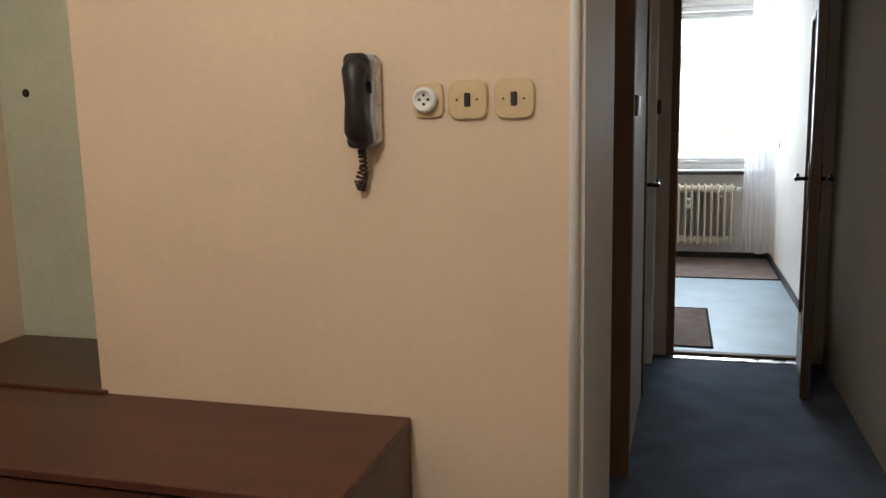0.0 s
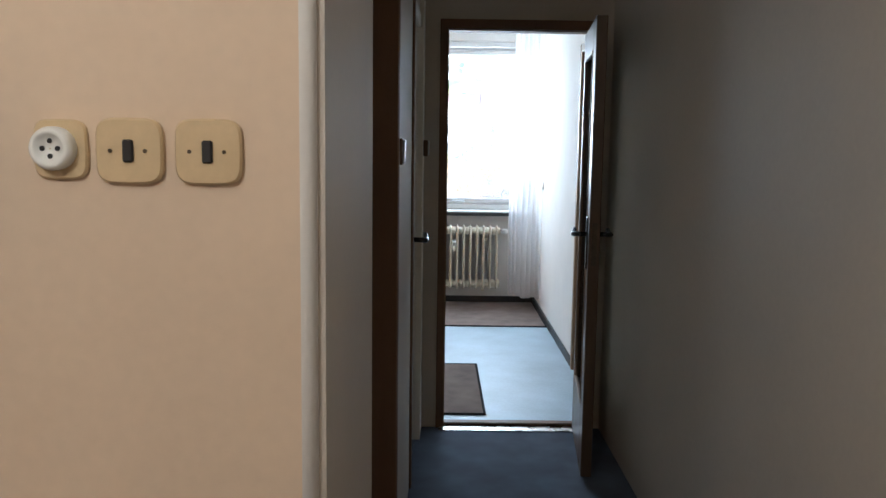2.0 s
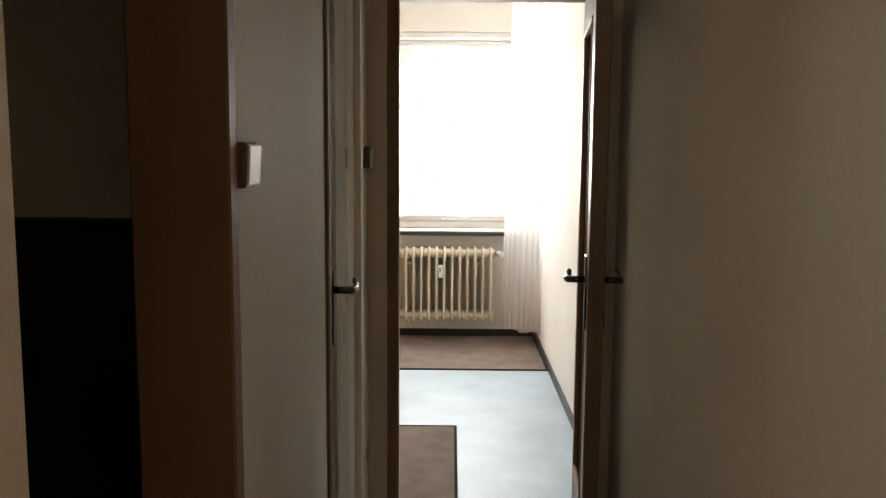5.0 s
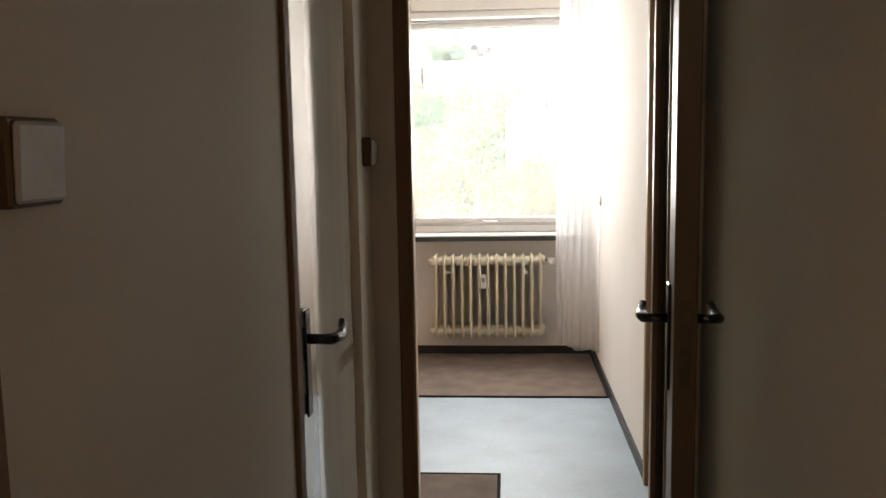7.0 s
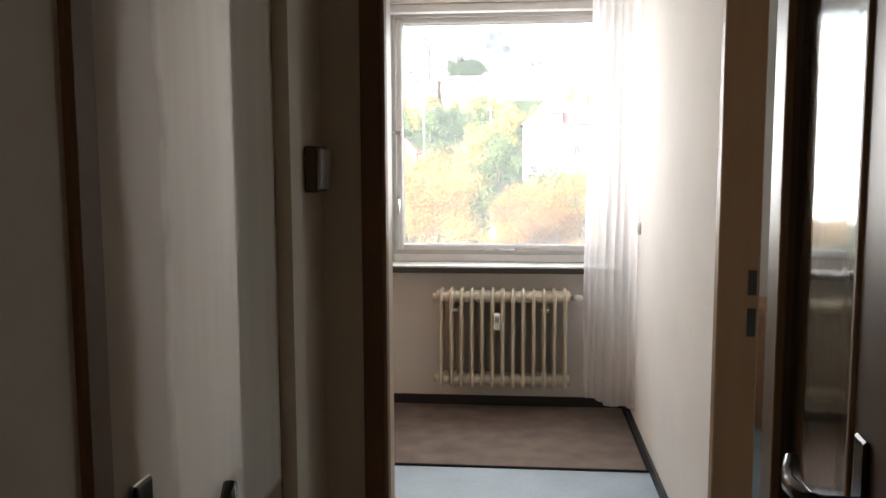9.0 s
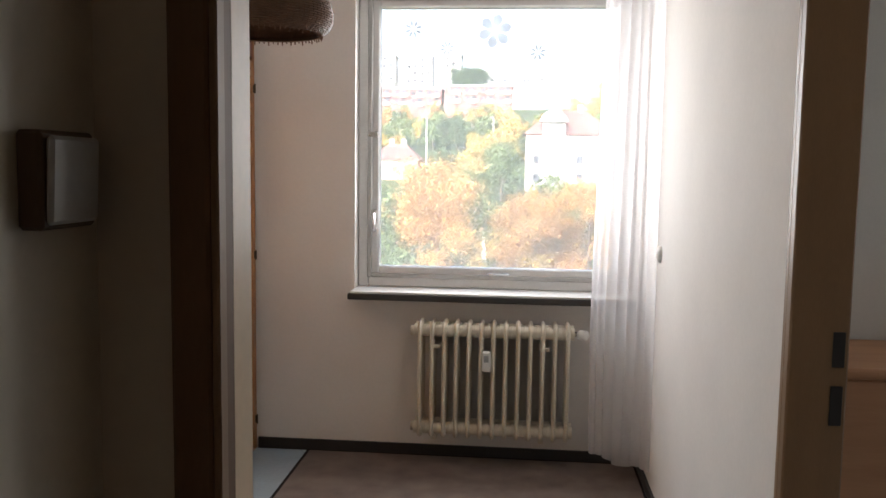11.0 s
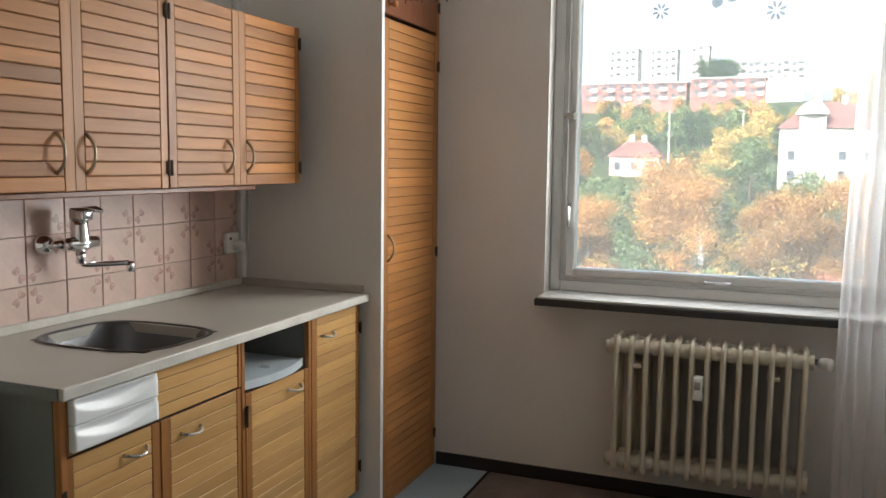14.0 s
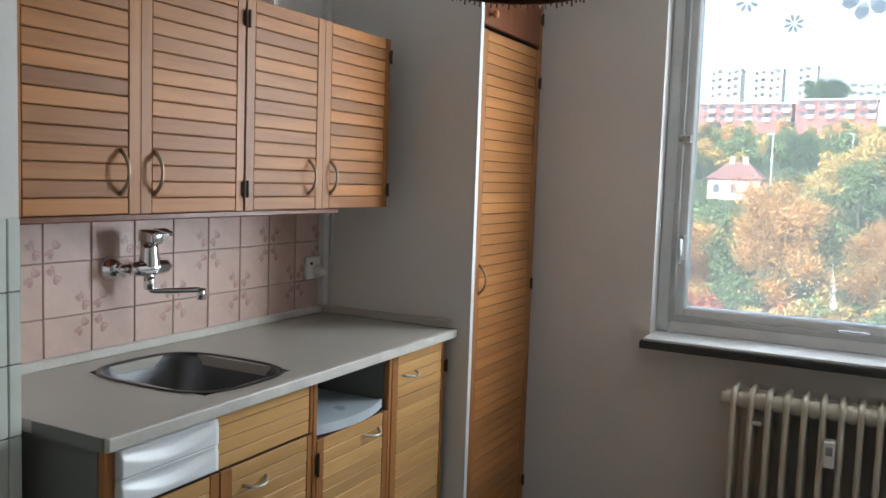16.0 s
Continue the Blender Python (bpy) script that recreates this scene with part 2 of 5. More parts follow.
W_LIGHT = wood("pine_slat", (0.43, 0.180, 0.040), (0.26, 0.096, 0.019), "y", 0.48, 0.24)
W_LIGHT_V = wood("pine_stile", (0.39, 0.172, 0.048), (0.24, 0.094, 0.024), "z", 0.45)
W_BASE = wood("pale_pine_slat", (0.60, 0.365, 0.14), (0.44, 0.24, 0.08))
W_CLOSET = wood("honey_pine_slat", (0.50, 0.23, 0.070), (0.35, 0.14, 0.038))
W_CLOSET_V = wood("honey_pine_stile", (0.44, 0.20, 0.065), (0.30, 0.12, 0.035), "z")
W_GROOVE = mat("groove_brown", (0.10, 0.042, 0.014), 0.7)
W_RED = wood("red_brown_veneer", (0.24, 0.085, 0.035), (0.15, 0.05, 0.02), "z", 0.35, 0.06, 7)
W_CAB = wood("mahogany_veneer", (0.092, 0.031, 0.017), (0.05, 0.016, 0.010), "x", 0.28, 0.05, 6)
W_PEACH = wood("light_beech_veneer", (0.55, 0.29, 0.15), (0.44, 0.22, 0.11), "x", 0.4, 0.05, 6)
M_COUNTER = mat("grey_beige_laminate", (0.49, 0.465, 0.41), 0.36, var=0.09, scale=3, fine=260, bump=0.03)
M_EDGE = mat("worn_laminate_edge", (0.58, 0.55, 0.49), 0.45, var=0.12, scale=12)
M_CARCASS = mat("grey_carcass", (0.20, 0.205, 0.19), 0.55, var=0.12, scale=4)
M_TILE = mat("pink_tile", (0.58, 0.415, 0.345), 0.42, var=0.10, scale=7, fine=60, bump=0.05, rnd=0.05)
M_TILE_DECOR = mat("tile_print", (0.46, 0.29, 0.235), 0.35, var=0.35, scale=70, bump=0.0)
M_GROUT = mat("grout", (0.34, 0.27, 0.23), 0.9, var=0.2, scale=20)
M_TILE_W = mat("pale_green_tile", (0.68, 0.71, 0.64), 0.15, var=0.06, scale=5, fine=40, bump=0.05, rnd=0.04)
M_GROUT_D = mat("dark_grout", (0.10, 0.10, 0.09), 0.9, var=0.2, scale=20)
M_WICKER = mat("brown_wicker", (0.15, 0.07, 0.035), 0.55, var=0.3, scale=40, bump=0.2)
M_GLASS = glass("window_glass")
# translucent film mixed into the pane puts a pale haze over the view
gn, gl = M_GLASS.node_tree.nodes, M_GLASS.node_tree.links
haze_bsdf, film, haze_noise, amount = gn.new("ShaderNodeBsdfTranslucent"), gn.new("ShaderNodeMixShader"), gn.new("ShaderNodeTexNoise"), gn.new("ShaderNodeMapRange")
haze_bsdf.inputs["Color"].default_value = (0.9, 0.9, 0.9, 1)
haze_noise.inputs["Scale"].default_value, haze_noise.inputs["Detail"].default_value = 3.0, 6
amount.inputs["To Min"].default_value, amount.inputs["To Max"].default_value = 0.16, 0.22
gco = gn.new("ShaderNodeTexCoord")
gl.new(gco.outputs["Object"], haze_noise.inputs["Vector"])
gl.new(haze_noise.outputs["Fac"], amount.inputs["Value"])
gl.new(amount.outputs[0], film.inputs["Fac"])
gl.new(gn["Principled BSDF"].outputs[0], film.inputs[1])
gl.new(haze_bsdf.outputs[0], film.inputs[2])
gl.new(film.outputs[0], gn["Material Output"].inputs["Surface"])
M_GLASS_DOOR = glass("textured_door_glass", 0.05, (0.86, 0.90, 0.87), 0.10, 35)
M_SHEER = sheer("white_net")
M_DECAL = sheer("frosted_film")
for nd in M_DECAL.node_tree.nodes:
    if nd.type in ("BSDF_DIFFUSE", "BSDF_TRANSLUCENT"):
        nd.inputs["Color"].default_value = (0.34, 0.29, 0.265, 1)
    if nd.type == "MAP_RANGE":
        nd.inputs["To Min"].default_value, nd.inputs["To Max"].default_value = 0.42, 0.46
M_TRAY = mat("pale_blue_tray", (0.55, 0.60, 0.64), 0.3, var=0.06)
M_DRAWER = mat("white_ribbed_plastic", (0.84, 0.85, 0.85), 0.3, var=0.05, bump=0.02)
M_CORD = mat("maroon_cord", (0.05, 0.018, 0.016), 0.5, var=0.2, scale=30)
M_LAMPG = bpy.data.materials.new("opal_lamp_glass")
M_LAMPG.use_nodes = True
M_LAMPG.node_tree.nodes["Principled BSDF"].inputs["Base Color"].default_value = (0.85, 0.8, 0.7, 1)

# ---- building helpers ----
WORLD = {}
BASE = Matrix()  # where the group being built stands


def thing(name, loc=(0, 0, 0), label="", category="", group="", rz=0.0):
    ob = new(name)
    ob.empty_display_size = 0.1
    ob.matrix_basis = pose(*loc, 0, 0, rz)
    WORLD[ob] = ob.matrix_basis.copy()
    return tagged(ob, label, category, group)


def mesh_of(bm, name, smooth=False):
    me = bpy.data.meshes.new(name)
    bm.normal_update()
    bm.to_mesh(me)
    bm.free()
    if smooth:
        for p in me.polygons:
            p.use_smooth = True
    return me


def put(name, me, material, parent=None, m=None, label=""):
    """Link a mesh as one object at the world pose m, under parent."""
    ob = new(name, me)
    if material and not me.materials:
        me.materials.append(material)
    m = BASE @ (m or Matrix())
    if parent is not None:
        ob.parent = parent
        ob.matrix_parent_inverse = WORLD[parent].inverted()
    ob.matrix_basis = m
    WORLD[ob] = m.copy()
    return tagged(ob, label)


def part(name, bm, material, parent=None, label="", smooth=False, m=None):
    return put(name, mesh_of(bm, name, smooth), material, parent, m, label)


def box(x0, x1, y0, y1, z0, z1, bevel=0.0, bm=None, seg=1):
    bm = bm or bmesh.new()
    m = Matrix.LocRotScale(((x0 + x1) / 2, (y0 + y1) / 2, (z0 + z1) / 2), None, (abs(x1 - x0), abs(y1 - y0), abs(z1 - z0)))
    r = bmesh.ops.create_cube(bm, size=1, matrix=m)
    if bevel:
        es = list({e for v in r["verts"] for e in v.link_edges})
        bmesh.ops.bevel(bm, geom=es, offset=bevel, segments=seg, affect="EDGES", profile=0.5)
    return bm


def rod(a, b, r, bm=None, n=12, r2=None):
    """A cylinder or cone from a to b."""
    bm = bm or bmesh.new()
    a, b = Vector(a), Vector(b)
    q = (b - a).to_track_quat("Z", "Y").to_matrix().to_4x4()
    bmesh.ops.create_cone(bm, cap_ends=True, segments=n, radius1=r, radius2=r if r2 is None else r2, depth=(b - a).length, matrix=Matrix.Translation((a + b) / 2) @ q)
    return bm


def tube(pts, r, bm=None, n=8, closed=False):
    """A round bar through points."""
    bm = bm or bmesh.new()
    pts = [Vector(p) for p in pts]
    rings = []
    for i, p in enumerate(pts):
        d = (pts[min(i + 1, len(pts) - 1)] - pts[max(i - 1, 0)]).normalized()
        u = d.cross(Vector((0.31, 0.17, 0.93))).normalized()
        v = d.cross(u)
        rr = float(r[i] if isinstance(r, (list, tuple)) else r)
        rings.append([bm.verts.new(p + rr * (math.cos(2 * math.pi * k / n) * u + math.sin(2 * math.pi * k / n) * v)) for k in range(n)])
    for a, b in zip(rings, rings[1:]):
        for k in range(n):
            bm.faces.new((a[k], a[(k + 1) % n], b[(k + 1) % n], b[k]))
    bm.faces.new(rings[0][::-1]), bm.faces.new(rings[-1])
    return bm


def lathe(profile, bm=None, n=28, m=None, cap=False):
    """Turn (radius, height) pairs about z."""
    bm = bm or bmesh.new()
    m = m or Matrix()
    rings = [[bm.verts.new(m @ Vector((r * math.cos(2 * math.pi * k / n), r * math.sin(2 * math.pi * k / n), z))) for k in range(n)] for r, z in profile]
    for a, b in zip(rings, rings[1:]):
        for k in range(n):
            bm.faces.new((a[k], a[(k + 1) % n], b[(k + 1) % n], b[k]))
    if cap:
        bm.faces.new(rings[0][::-1]), bm.faces.new(rings[-1])
    return bm


def struct(name, bm, material, label, m=None, smooth=False):
    ob = part(name, bm, material, None, label, smooth, m)
    return tagged(ob, kind="structure", category=name.split("_")[0])


def boxes(*bs):
    bm = bmesh.new()
    for b in bs:
        box(*b, bm=bm)
    return bm


# ---- plan: kitchen 0..3.25 along y, corridor and hall towards -y ----
H = 2.60
KX0, KX1, KY = -1.62, 0.895, 3.25
RX = 0.845
LW = pose(-0.080, 0, 0, 0, 0, -1.43)
CORY = -0.085
WX0, WX1, WZ0, WZ1 = -0.505, 0.86, 0.832, 2.31
IWY = -3.075

struct("floor_corridor", boxes((-2.1, RX + 0.1, -6.3, CORY + 0.06, -0.12, 0.0)), M_CARPET, "dark blue-grey carpet of the hall and corridor")
struct("floor_kitchen", boxes((KX0 - 0.1, 4.2, CORY + 0.06, KY + 0.2, -0.12, 0.002)), M_LINO, "pale blue-grey worn linoleum kitchen floor")
struct("ceiling", boxes((-2.2, 4.2, -6.4, KY + 0.35, H, H + 0.15)), M_CEIL, "white painted ceiling")
# the second opening is unseen, added to let light into the next room
struct("wall_window", boxes((KX0 - 0.1, WX0, KY, KY + 0.32, 0, H), (WX1, 3.05, KY, KY + 0.32, 0, H), (WX0, WX1, KY, KY + 0.32, 0, WZ0 - 0.032), (WX0, WX1, KY, KY + 0.32, WZ1, H),
    (4.05, 4.2, KY, KY + 0.32, 0, H), (3.05, 4.05, KY, KY + 0.32, 0, 0.85), (3.05, 4.05, KY, KY + 0.32, 2.3, H)), M_PLASTER, "white plastered outer wall with a window")
struct("wall_kitchen_west", boxes((KX0 - 0.125, KX0 - 0.005, 1.096, KY, 0, H)), M_PLASTER, "white plastered kitchen wall behind the units")
struct("wall_core", boxes((KX0 - 0.125, -1.250, -0.085, 1.096, 0, H)), M_PLASTER, "white plastered shaft wall, tiled below")
# right kitchen wall with the doorway to the next room
DY0, DY1 = 0.20, 1.03
struct("wall_kitchen_east", boxes((KX1, KX1 + 0.09, 0.0, DY0, 0, H), (KX1, KX1 + 0.09, DY1, KY, 0, H), (KX1, KX1 + 0.09, DY0, DY1, 2.02, H)), M_PLASTER, "white plastered wall with a doorway")
# wall between corridor and kitchen
OX0, OX1 = 0.046, 0.745
struct("wall_door", boxes((KX0 - 0.12, OX0, CORY, 0, 0, H), (OX1, 4.2, CORY, 0, 0, H), (OX0, OX1, CORY, 0, 1.985, H)), M_PLASTER_COR, "grey-white plastered wall round the kitchen door")
struct("wall_corridor_east", boxes((RX, RX + 0.1, -6.3, CORY, 0, H)), M_PLASTER_COR, "plain beige-grey plastered corridor wall")
# corridor west wall, with a dark doorway and a closed door
O1A, O1B, D1A, D1B = -2.40, -1.745, -0.838, -0.262
# the strip by the kitchen door is cream to stand for light on it
for seg in ((-0.1, 0, -3.048, O1A, 0, H), (-0.1, 0, O1B, D1A, 0, H), (-0.1, 0.020, D1B - 0.008, CORY + 0.02, 0, H), (-0.1, 0, O1A, O1B, 1.985, H), (-0.1, 0, D1A, D1B, 1.985, H)):
    struct("wall_corridor_west", boxes(seg), M_CREAM if seg[1] > 0 else M_PLASTER_COR, "strip of wall by the kitchen door, paler for the light on it" if seg[1] > 0 else "grey-white plastered corridor wall", LW)
# wall that carries the intercom, with a rounded plaster corner
IX1 = -0.167
bm = bmesh.new()
R = 0.020
prof = [(-1.445, IWY)] + [(IX1 - R + R * math.sin(a), IWY + R - R * math.cos(a)) for a in np.linspace(0, math.pi / 2, 17)] + [(IX1, IWY + 0.05), (IX1 - 0.1, IWY + 0.16), (-1.445, IWY + 0.16)]
lo = [bm.verts.new((x, y, 0)) for x, y in prof]
hi = [bm.verts.new((x, y, H)) for x, y in prof]
for i in range(len(prof)):
    j = (i + 1) % len(prof)
    bm.faces.new((lo[i], lo[j], hi[j], hi[i]))
bm.faces.new(lo[::-1]), bm.faces.new(hi)
bm.normal_update()
for f in bm.faces:  # the rounded edge is white plaster, kept white for its highlight too
    f.material_index = 1 if abs(f.normal.z) < 0.5 and f.calc_center_median().x > IX1 - R * 0.97 and len(f.verts) == 4 else 0
    f.smooth = abs(f.normal.z) < 0.5 and f.material_index == 1
wi = struct("wall_intercom", bm, M_PLASTER_HALL, "beige plastered hall wall with a white rounded corner")
wi.data.materials.append(M_PLASTER)
struct("wall_recess", boxes((-2.2, -1.445, -2.62, -2.5, 0, H), (-1.445, -1.30, IWY + 0.16, -2.5, 0, H)), M_PLASTER_GREEN, "pale green plastered recess wall")
struct("wall_hall", boxes((-2.2, -2.1, -6.3, -2.5, 0, H), (-2.2, RX + 0.1, -6.4, -6.3, 0, H)), M_PLASTER_HALL, "beige plastered hall walls")
# dark store room behind the corridor doorway
struct("wall_store", boxes((-1.45, -1.35, -2.5, -1.0, 0, H), (-1.35, -0.29, -1.0, -0.9, 0, H), (-1.35, -0.29, -2.6, -2.5, 0, H)), M_PLASTER_COR, "grey walls of the dark store room")
struct("wall_bath", boxes((-1.35, -1.25, -0.9, -0.085, 0, H)), M_PLASTER_COR, "plain wall closing the bathroom")
# next room
struct("wall_room", boxes((4.1, 4.2, 0, KY, 0, H)), M_PLASTER, "plain white wall of the next room")

# ---- window ----
window = tagged(thing("window_1", ((WX0 + WX1) / 2, KY + 0.1, WZ0), "white painted timber kitchen window with a dark sill", "window"), kind="structure")


def bars(x0, x1, z0, z1, w, y0, y1, name, material, parent, bevel=0.006):
    """Four bars round a rectangle in the plane of the facade."""
    for a in ((x0, x0 + w, z0, z1), (x1 - w, x1, z0, z1), (x0 + w, x1 - w, z0, z0 + w), (x0 + w, x1 - w, z1 - w, z1)):
        part(name, box(a[0], a[1], y0, y1, a[2], a[3], bevel), material, parent)


bars(WX0, WX1, WZ0, WZ1, 0.052, 3.335, 3.45, "window_frame", M_WINP, window)
bars(WX0 + 0.048, WX1 - 0.048, WZ0 + 0.048, WZ1 - 0.048, 0.022, 3.322, 3.36, "sash_bead", M_SASH, window, 0.003)
bars(WX0 + 0.058, WX1 - 0.058, WZ0 + 0.056, WZ1 - 0.056, 0.046, 3.345, 3.42, "sash", M_WINP, window)
pane = part("pane", box(WX0 + 0.10, WX1 - 0.10, 3.382, 3.387, WZ0 + 0.098, WZ1 - 0.098), M_GLASS, window)
pane.visible_shadow = False
part("window_sill", box(WX0 - 0.012, WX1, 3.135, 3.345, 0.793, 0.823, 0.003), M_SILL, window, "dark stone sill")
part("sill_top", box(WX0, WX1, 3.142, 3.335, 0.823, 0.833, 0.002), M_WINP, window)
part("pull_bar", tube([(0.15, 3.34, 0.907), (0.152, 3.318, 0.909), (0.165, 3.308, 0.910), (0.241, 3.308, 0.910), (0.254, 3.318, 0.909), (0.256, 3.34, 0.907)], 0.006), M_CHROME, window, "chrome pull bar", True)
lever = part("latch_plate", box(-0.432, -0.412, 3.336, 3.346, 1.12, 1.22, 0.003), M_STEEL, window)
part("latch_lever", tube([(-0.422, 3.34, 1.2), (-0.422, 3.31, 1.2), (-0.422, 3.305, 1.15), (-0.422, 3.308, 1.11)], 0.007), M_CHROME, lever, "chrome lever", True)
part("catch", box(-0.455, -0.405, 3.32, 3.348, 1.575, 1.605, 0.004), M_STEEL, window)
part("blind_box", box(WX0, WX1, 3.27, 3.335, WZ1 - 0.05, WZ1, 0.006), M_WINP, window)


def sticker(x, z, r, petals):
    """Flower cut from film, stuck on the pane."""
    ob = thing("window_sticker", (x, 3.379, z))
    for k in range(petals):
        bm = bmesh.new()
        a = 2 * math.pi * k / petals + 0.3
        u, v = Vector((math.cos(a), 0, math.sin(a))), Vector((-math.sin(a), 0, math.cos(a)))
        w = 0.30 if petals < 8 else 0.17
        pts = [(0.16, 0), (0.45, w * 0.8), (0.72, w), (0.9, w * 0.55), (1.0, 0), (0.9, -w * 0.55), (0.72, -w), (0.45, -w * 0.8)]
        bm.faces.new([bm.verts.new(Vector((x, 3.380, z)) + r * (p * u + q * v)) for p, q in pts])
        bmesh.ops.solidify(bm, geom=bm.faces[:], thickness=0.0006)
        part("petal", bm, M_DECAL, ob)
    return tagged(ob, "frosted white flower sticker on the window pane", "sticker", "flower stickers on the window")


sticker(-0.242, 2.109, 0.045, 8)
sticker(-0.074, 2.017, 0.037, 8)
sticker(0.160, 2.099, 0.085, 6)
sticker(0.371, 1.997, 0.041, 8)

# ---- slatted fronts ----
BASE = pose(-0.005, -0.004, 0)


def slat_door(parent, xf, y0, y1, z0, z1, pitch, sl, sr, w_slat, w_stile, gap=0.004, name="door"):
    """Front of horizontal slats between two stiles; it faces +x at xf."""
    door = part(name, box(xf - 0.018, xf - 0.006, y0 + 0.001, y1 - 0.001, z0 + 0.001, z1 - 0.001), W_GROOVE, parent)
    if sl:
        part("stile", box(xf - 0.006, xf + 0.001, y0, y0 + sl, z0, z1, 0.0015), w_stile, door)
    if sr:
        part("stile", box(xf - 0.006, xf + 0.001, y1 - sr, y1, z0, z1, 0.0015), w_stile, door)
    n = max(1, round((z1 - z0) / pitch))
    h = (z1 - z0) / n
    w = y1 - sr - y0 - sl - 0.002
    me = mesh_of(box(-0.006, 0, -w / 2, w / 2, -h / 2 + gap / 2, h / 2 - gap / 2, 0.0018), "slat")
    for k in range(n):
        put("slat", me, w_slat, door, pose(xf + random.uniform(-0.0006, 0.0006), (y0 + sl + y1 - sr) / 2, z0 + h * (k + 0.5)))
    return door


def bow_handle(parent, x, y, z, length, vertical=True, proud=0.028):
    """Bent bow handle with flattened ends."""
    pts, rad = [], []
    for s in np.linspace(-1, 1, 13):
        d = proud * (1 - abs(s) ** 2.4)
        a = s * length / 2
        pts.append((x + d, y, z + a) if vertical else (x + d, y + a, z - 0.006 * (1 - s * s)))
        rad.append(0.0035 + 0.0018 * abs(s))
    h = part("handle", tube(pts, rad), M_BRASS if vertical else M_STEEL, parent, "aged brass bow handle" if vertical else "dull steel bow handle", True)
    return h


def hinge(parent, x, y, z, h=0.038):
    bm = box(x - 0.003, x + 0.003, y - 0.006, y + 0.006, z - h / 2, z + h / 2, 0.002)
    rod((x + 0.005, y, z - h / 2 - 0.004), (x + 0.005, y, z + h / 2 + 0.004), 0.004, bm, 8)
    part("hinge", bm, M_HINGE, parent, "dark metal hinge")


# ---- wall units ----
UX, UZ0, UZ1 = -1.27, 1.30, 1.876
units = [((1.112, 1.43, 0.012, 0.034, 1.372), (1.43, 1.786, 0.034, 0.030, 1.472)), ((1.792, 2.145, 0.034, 0.034, 2.075), (2.145, 2.525, 0.036, 0.028, 2.186))]
for doors in units:
    a, b = doors[0][0], doors[-1][1]
    u = thing("wall_cabinet", (KX0, (a + b) / 2, UZ0), "pine kitchen wall cabinet with two slatted doors", "cabinet", "wall cabinets over the worktop")
    part("body", boxes((KX0, UX - 0.02, a, a + 0.016, UZ0, UZ1), (KX0, UX - 0.02, b - 0.016, b, UZ0, UZ1), (KX0, UX - 0.02, a, b, UZ0, UZ0 + 0.014), (KX0, UX - 0.02, a, b, UZ1 - 0.014, UZ1), (KX0, KX0 + 0.006, a, b, UZ0, UZ1)), W_LIGHT_V, u)
    for y0, y1, sl, sr, hy in doors:
        d = slat_door(u, UX, y0, y1, UZ0, UZ1, 0.0378, sl, sr, W_LIGHT, W_LIGHT_V, 0.0024)
        bow_handle(d, UX, hy, 1.397, 0.102)
        hy2 = y1 - 0.004 if hy < (y0 + y1) / 2 else y0 + 0.004
        if y0 > 1.2:
            for z in (UZ0 + 0.06, UZ1 - 0.06):
                hinge(d, UX + 0.002, hy2, z)
rail = part("cornice_board", box(KX0, UX - 0.03, 1.112, 2.28, UZ0 - 0.018, UZ0 - 0.001, 0.003), W_RED)
tagged(rail, "brown wooden board under the wall cabinets", "board")

# brown boxes above the wall cabinets
top = thing("top_cabinet", (KX0, 1.6, UZ1), "dark red-brown top cabinet with white edges", "cabinet")
part("body", boxes((KX0, -1.42, 1.112, 2.10, UZ1 + 0.002, UZ1 + 0.02), (KX0, -1.42, 2.082, 2.10, UZ1 + 0.02, 2.36), (KX0, -1.42, 1.112, 1.13, UZ1 + 0.02, 2.36), (KX0, -1.42, 1.112, 2.10, 2.36, 2.38), (KX0, -1.42, 1.735, 1.75, UZ1 + 0.02, 2.36)), M_WINP, top)
for y0, y1 in ((1.132, 1.733), (1.752, 2.08)):
    part("door", box(-1.435, -1.424, y0, y1, UZ1 + 0.024, 2.356, 0.002), W_RED, top)

# ---- base units ----
BX = -1.06
CZ = 0.88


def carcass(y0, y1, name, label):
    u = thing(name, (-1.34, (y0 + y1) / 2, 0), label, "cabinet", "base cabinets under the worktop")
    for ya in (y0, y1 - 0.016):
        part("side_panel", box(KX0, BX - 0.02, ya, ya + 0.016, 0.08, CZ - 0.03, 0.001), M_CARCASS, u)
    part("bottom_panel", box(KX0, BX - 0.02, y0 + 0.016, y1 - 0.016, 0.08, 0.096), M_CARCASS, u)
    part("back_panel", box(KX0, KX0 + 0.006, y0 + 0.016, y1 - 0.016, 0.096, CZ - 0.03), M_CARCASS, u)
    part("plinth", box(KX0 + 0.1, BX - 0.06, y0, y1, 0.002, 0.08), M_SKIRT, u)
    return u


sink_unit = carcass(1.150, 1.838, "sink_cabinet", "pine sink cabinet with two slatted doors and a panel")
part("side_strip", box(BX - 0.018, BX + 0.002, 1.150, 1.170, 0.10, 0.85, 0.002), W_CLOSET_V, sink_unit)
front = slat_door(sink_unit, BX, 1.460, 1.822, 0.708, 0.848, 0.035, 0.0, 0.0, W_BASE, W_LIGHT_V, 0.002, "apron")
d = slat_door(sink_unit, BX, 1.150, 1.478, 0.10, 0.702, 0.0378, 0.034, 0.030, W_BASE, W_LIGHT_V, 0.0018)
bow_handle(d, BX, 1.385, 0.655, 0.085, False)
hinge(d, BX + 0.002, 1.156, 0.60, 0.06)
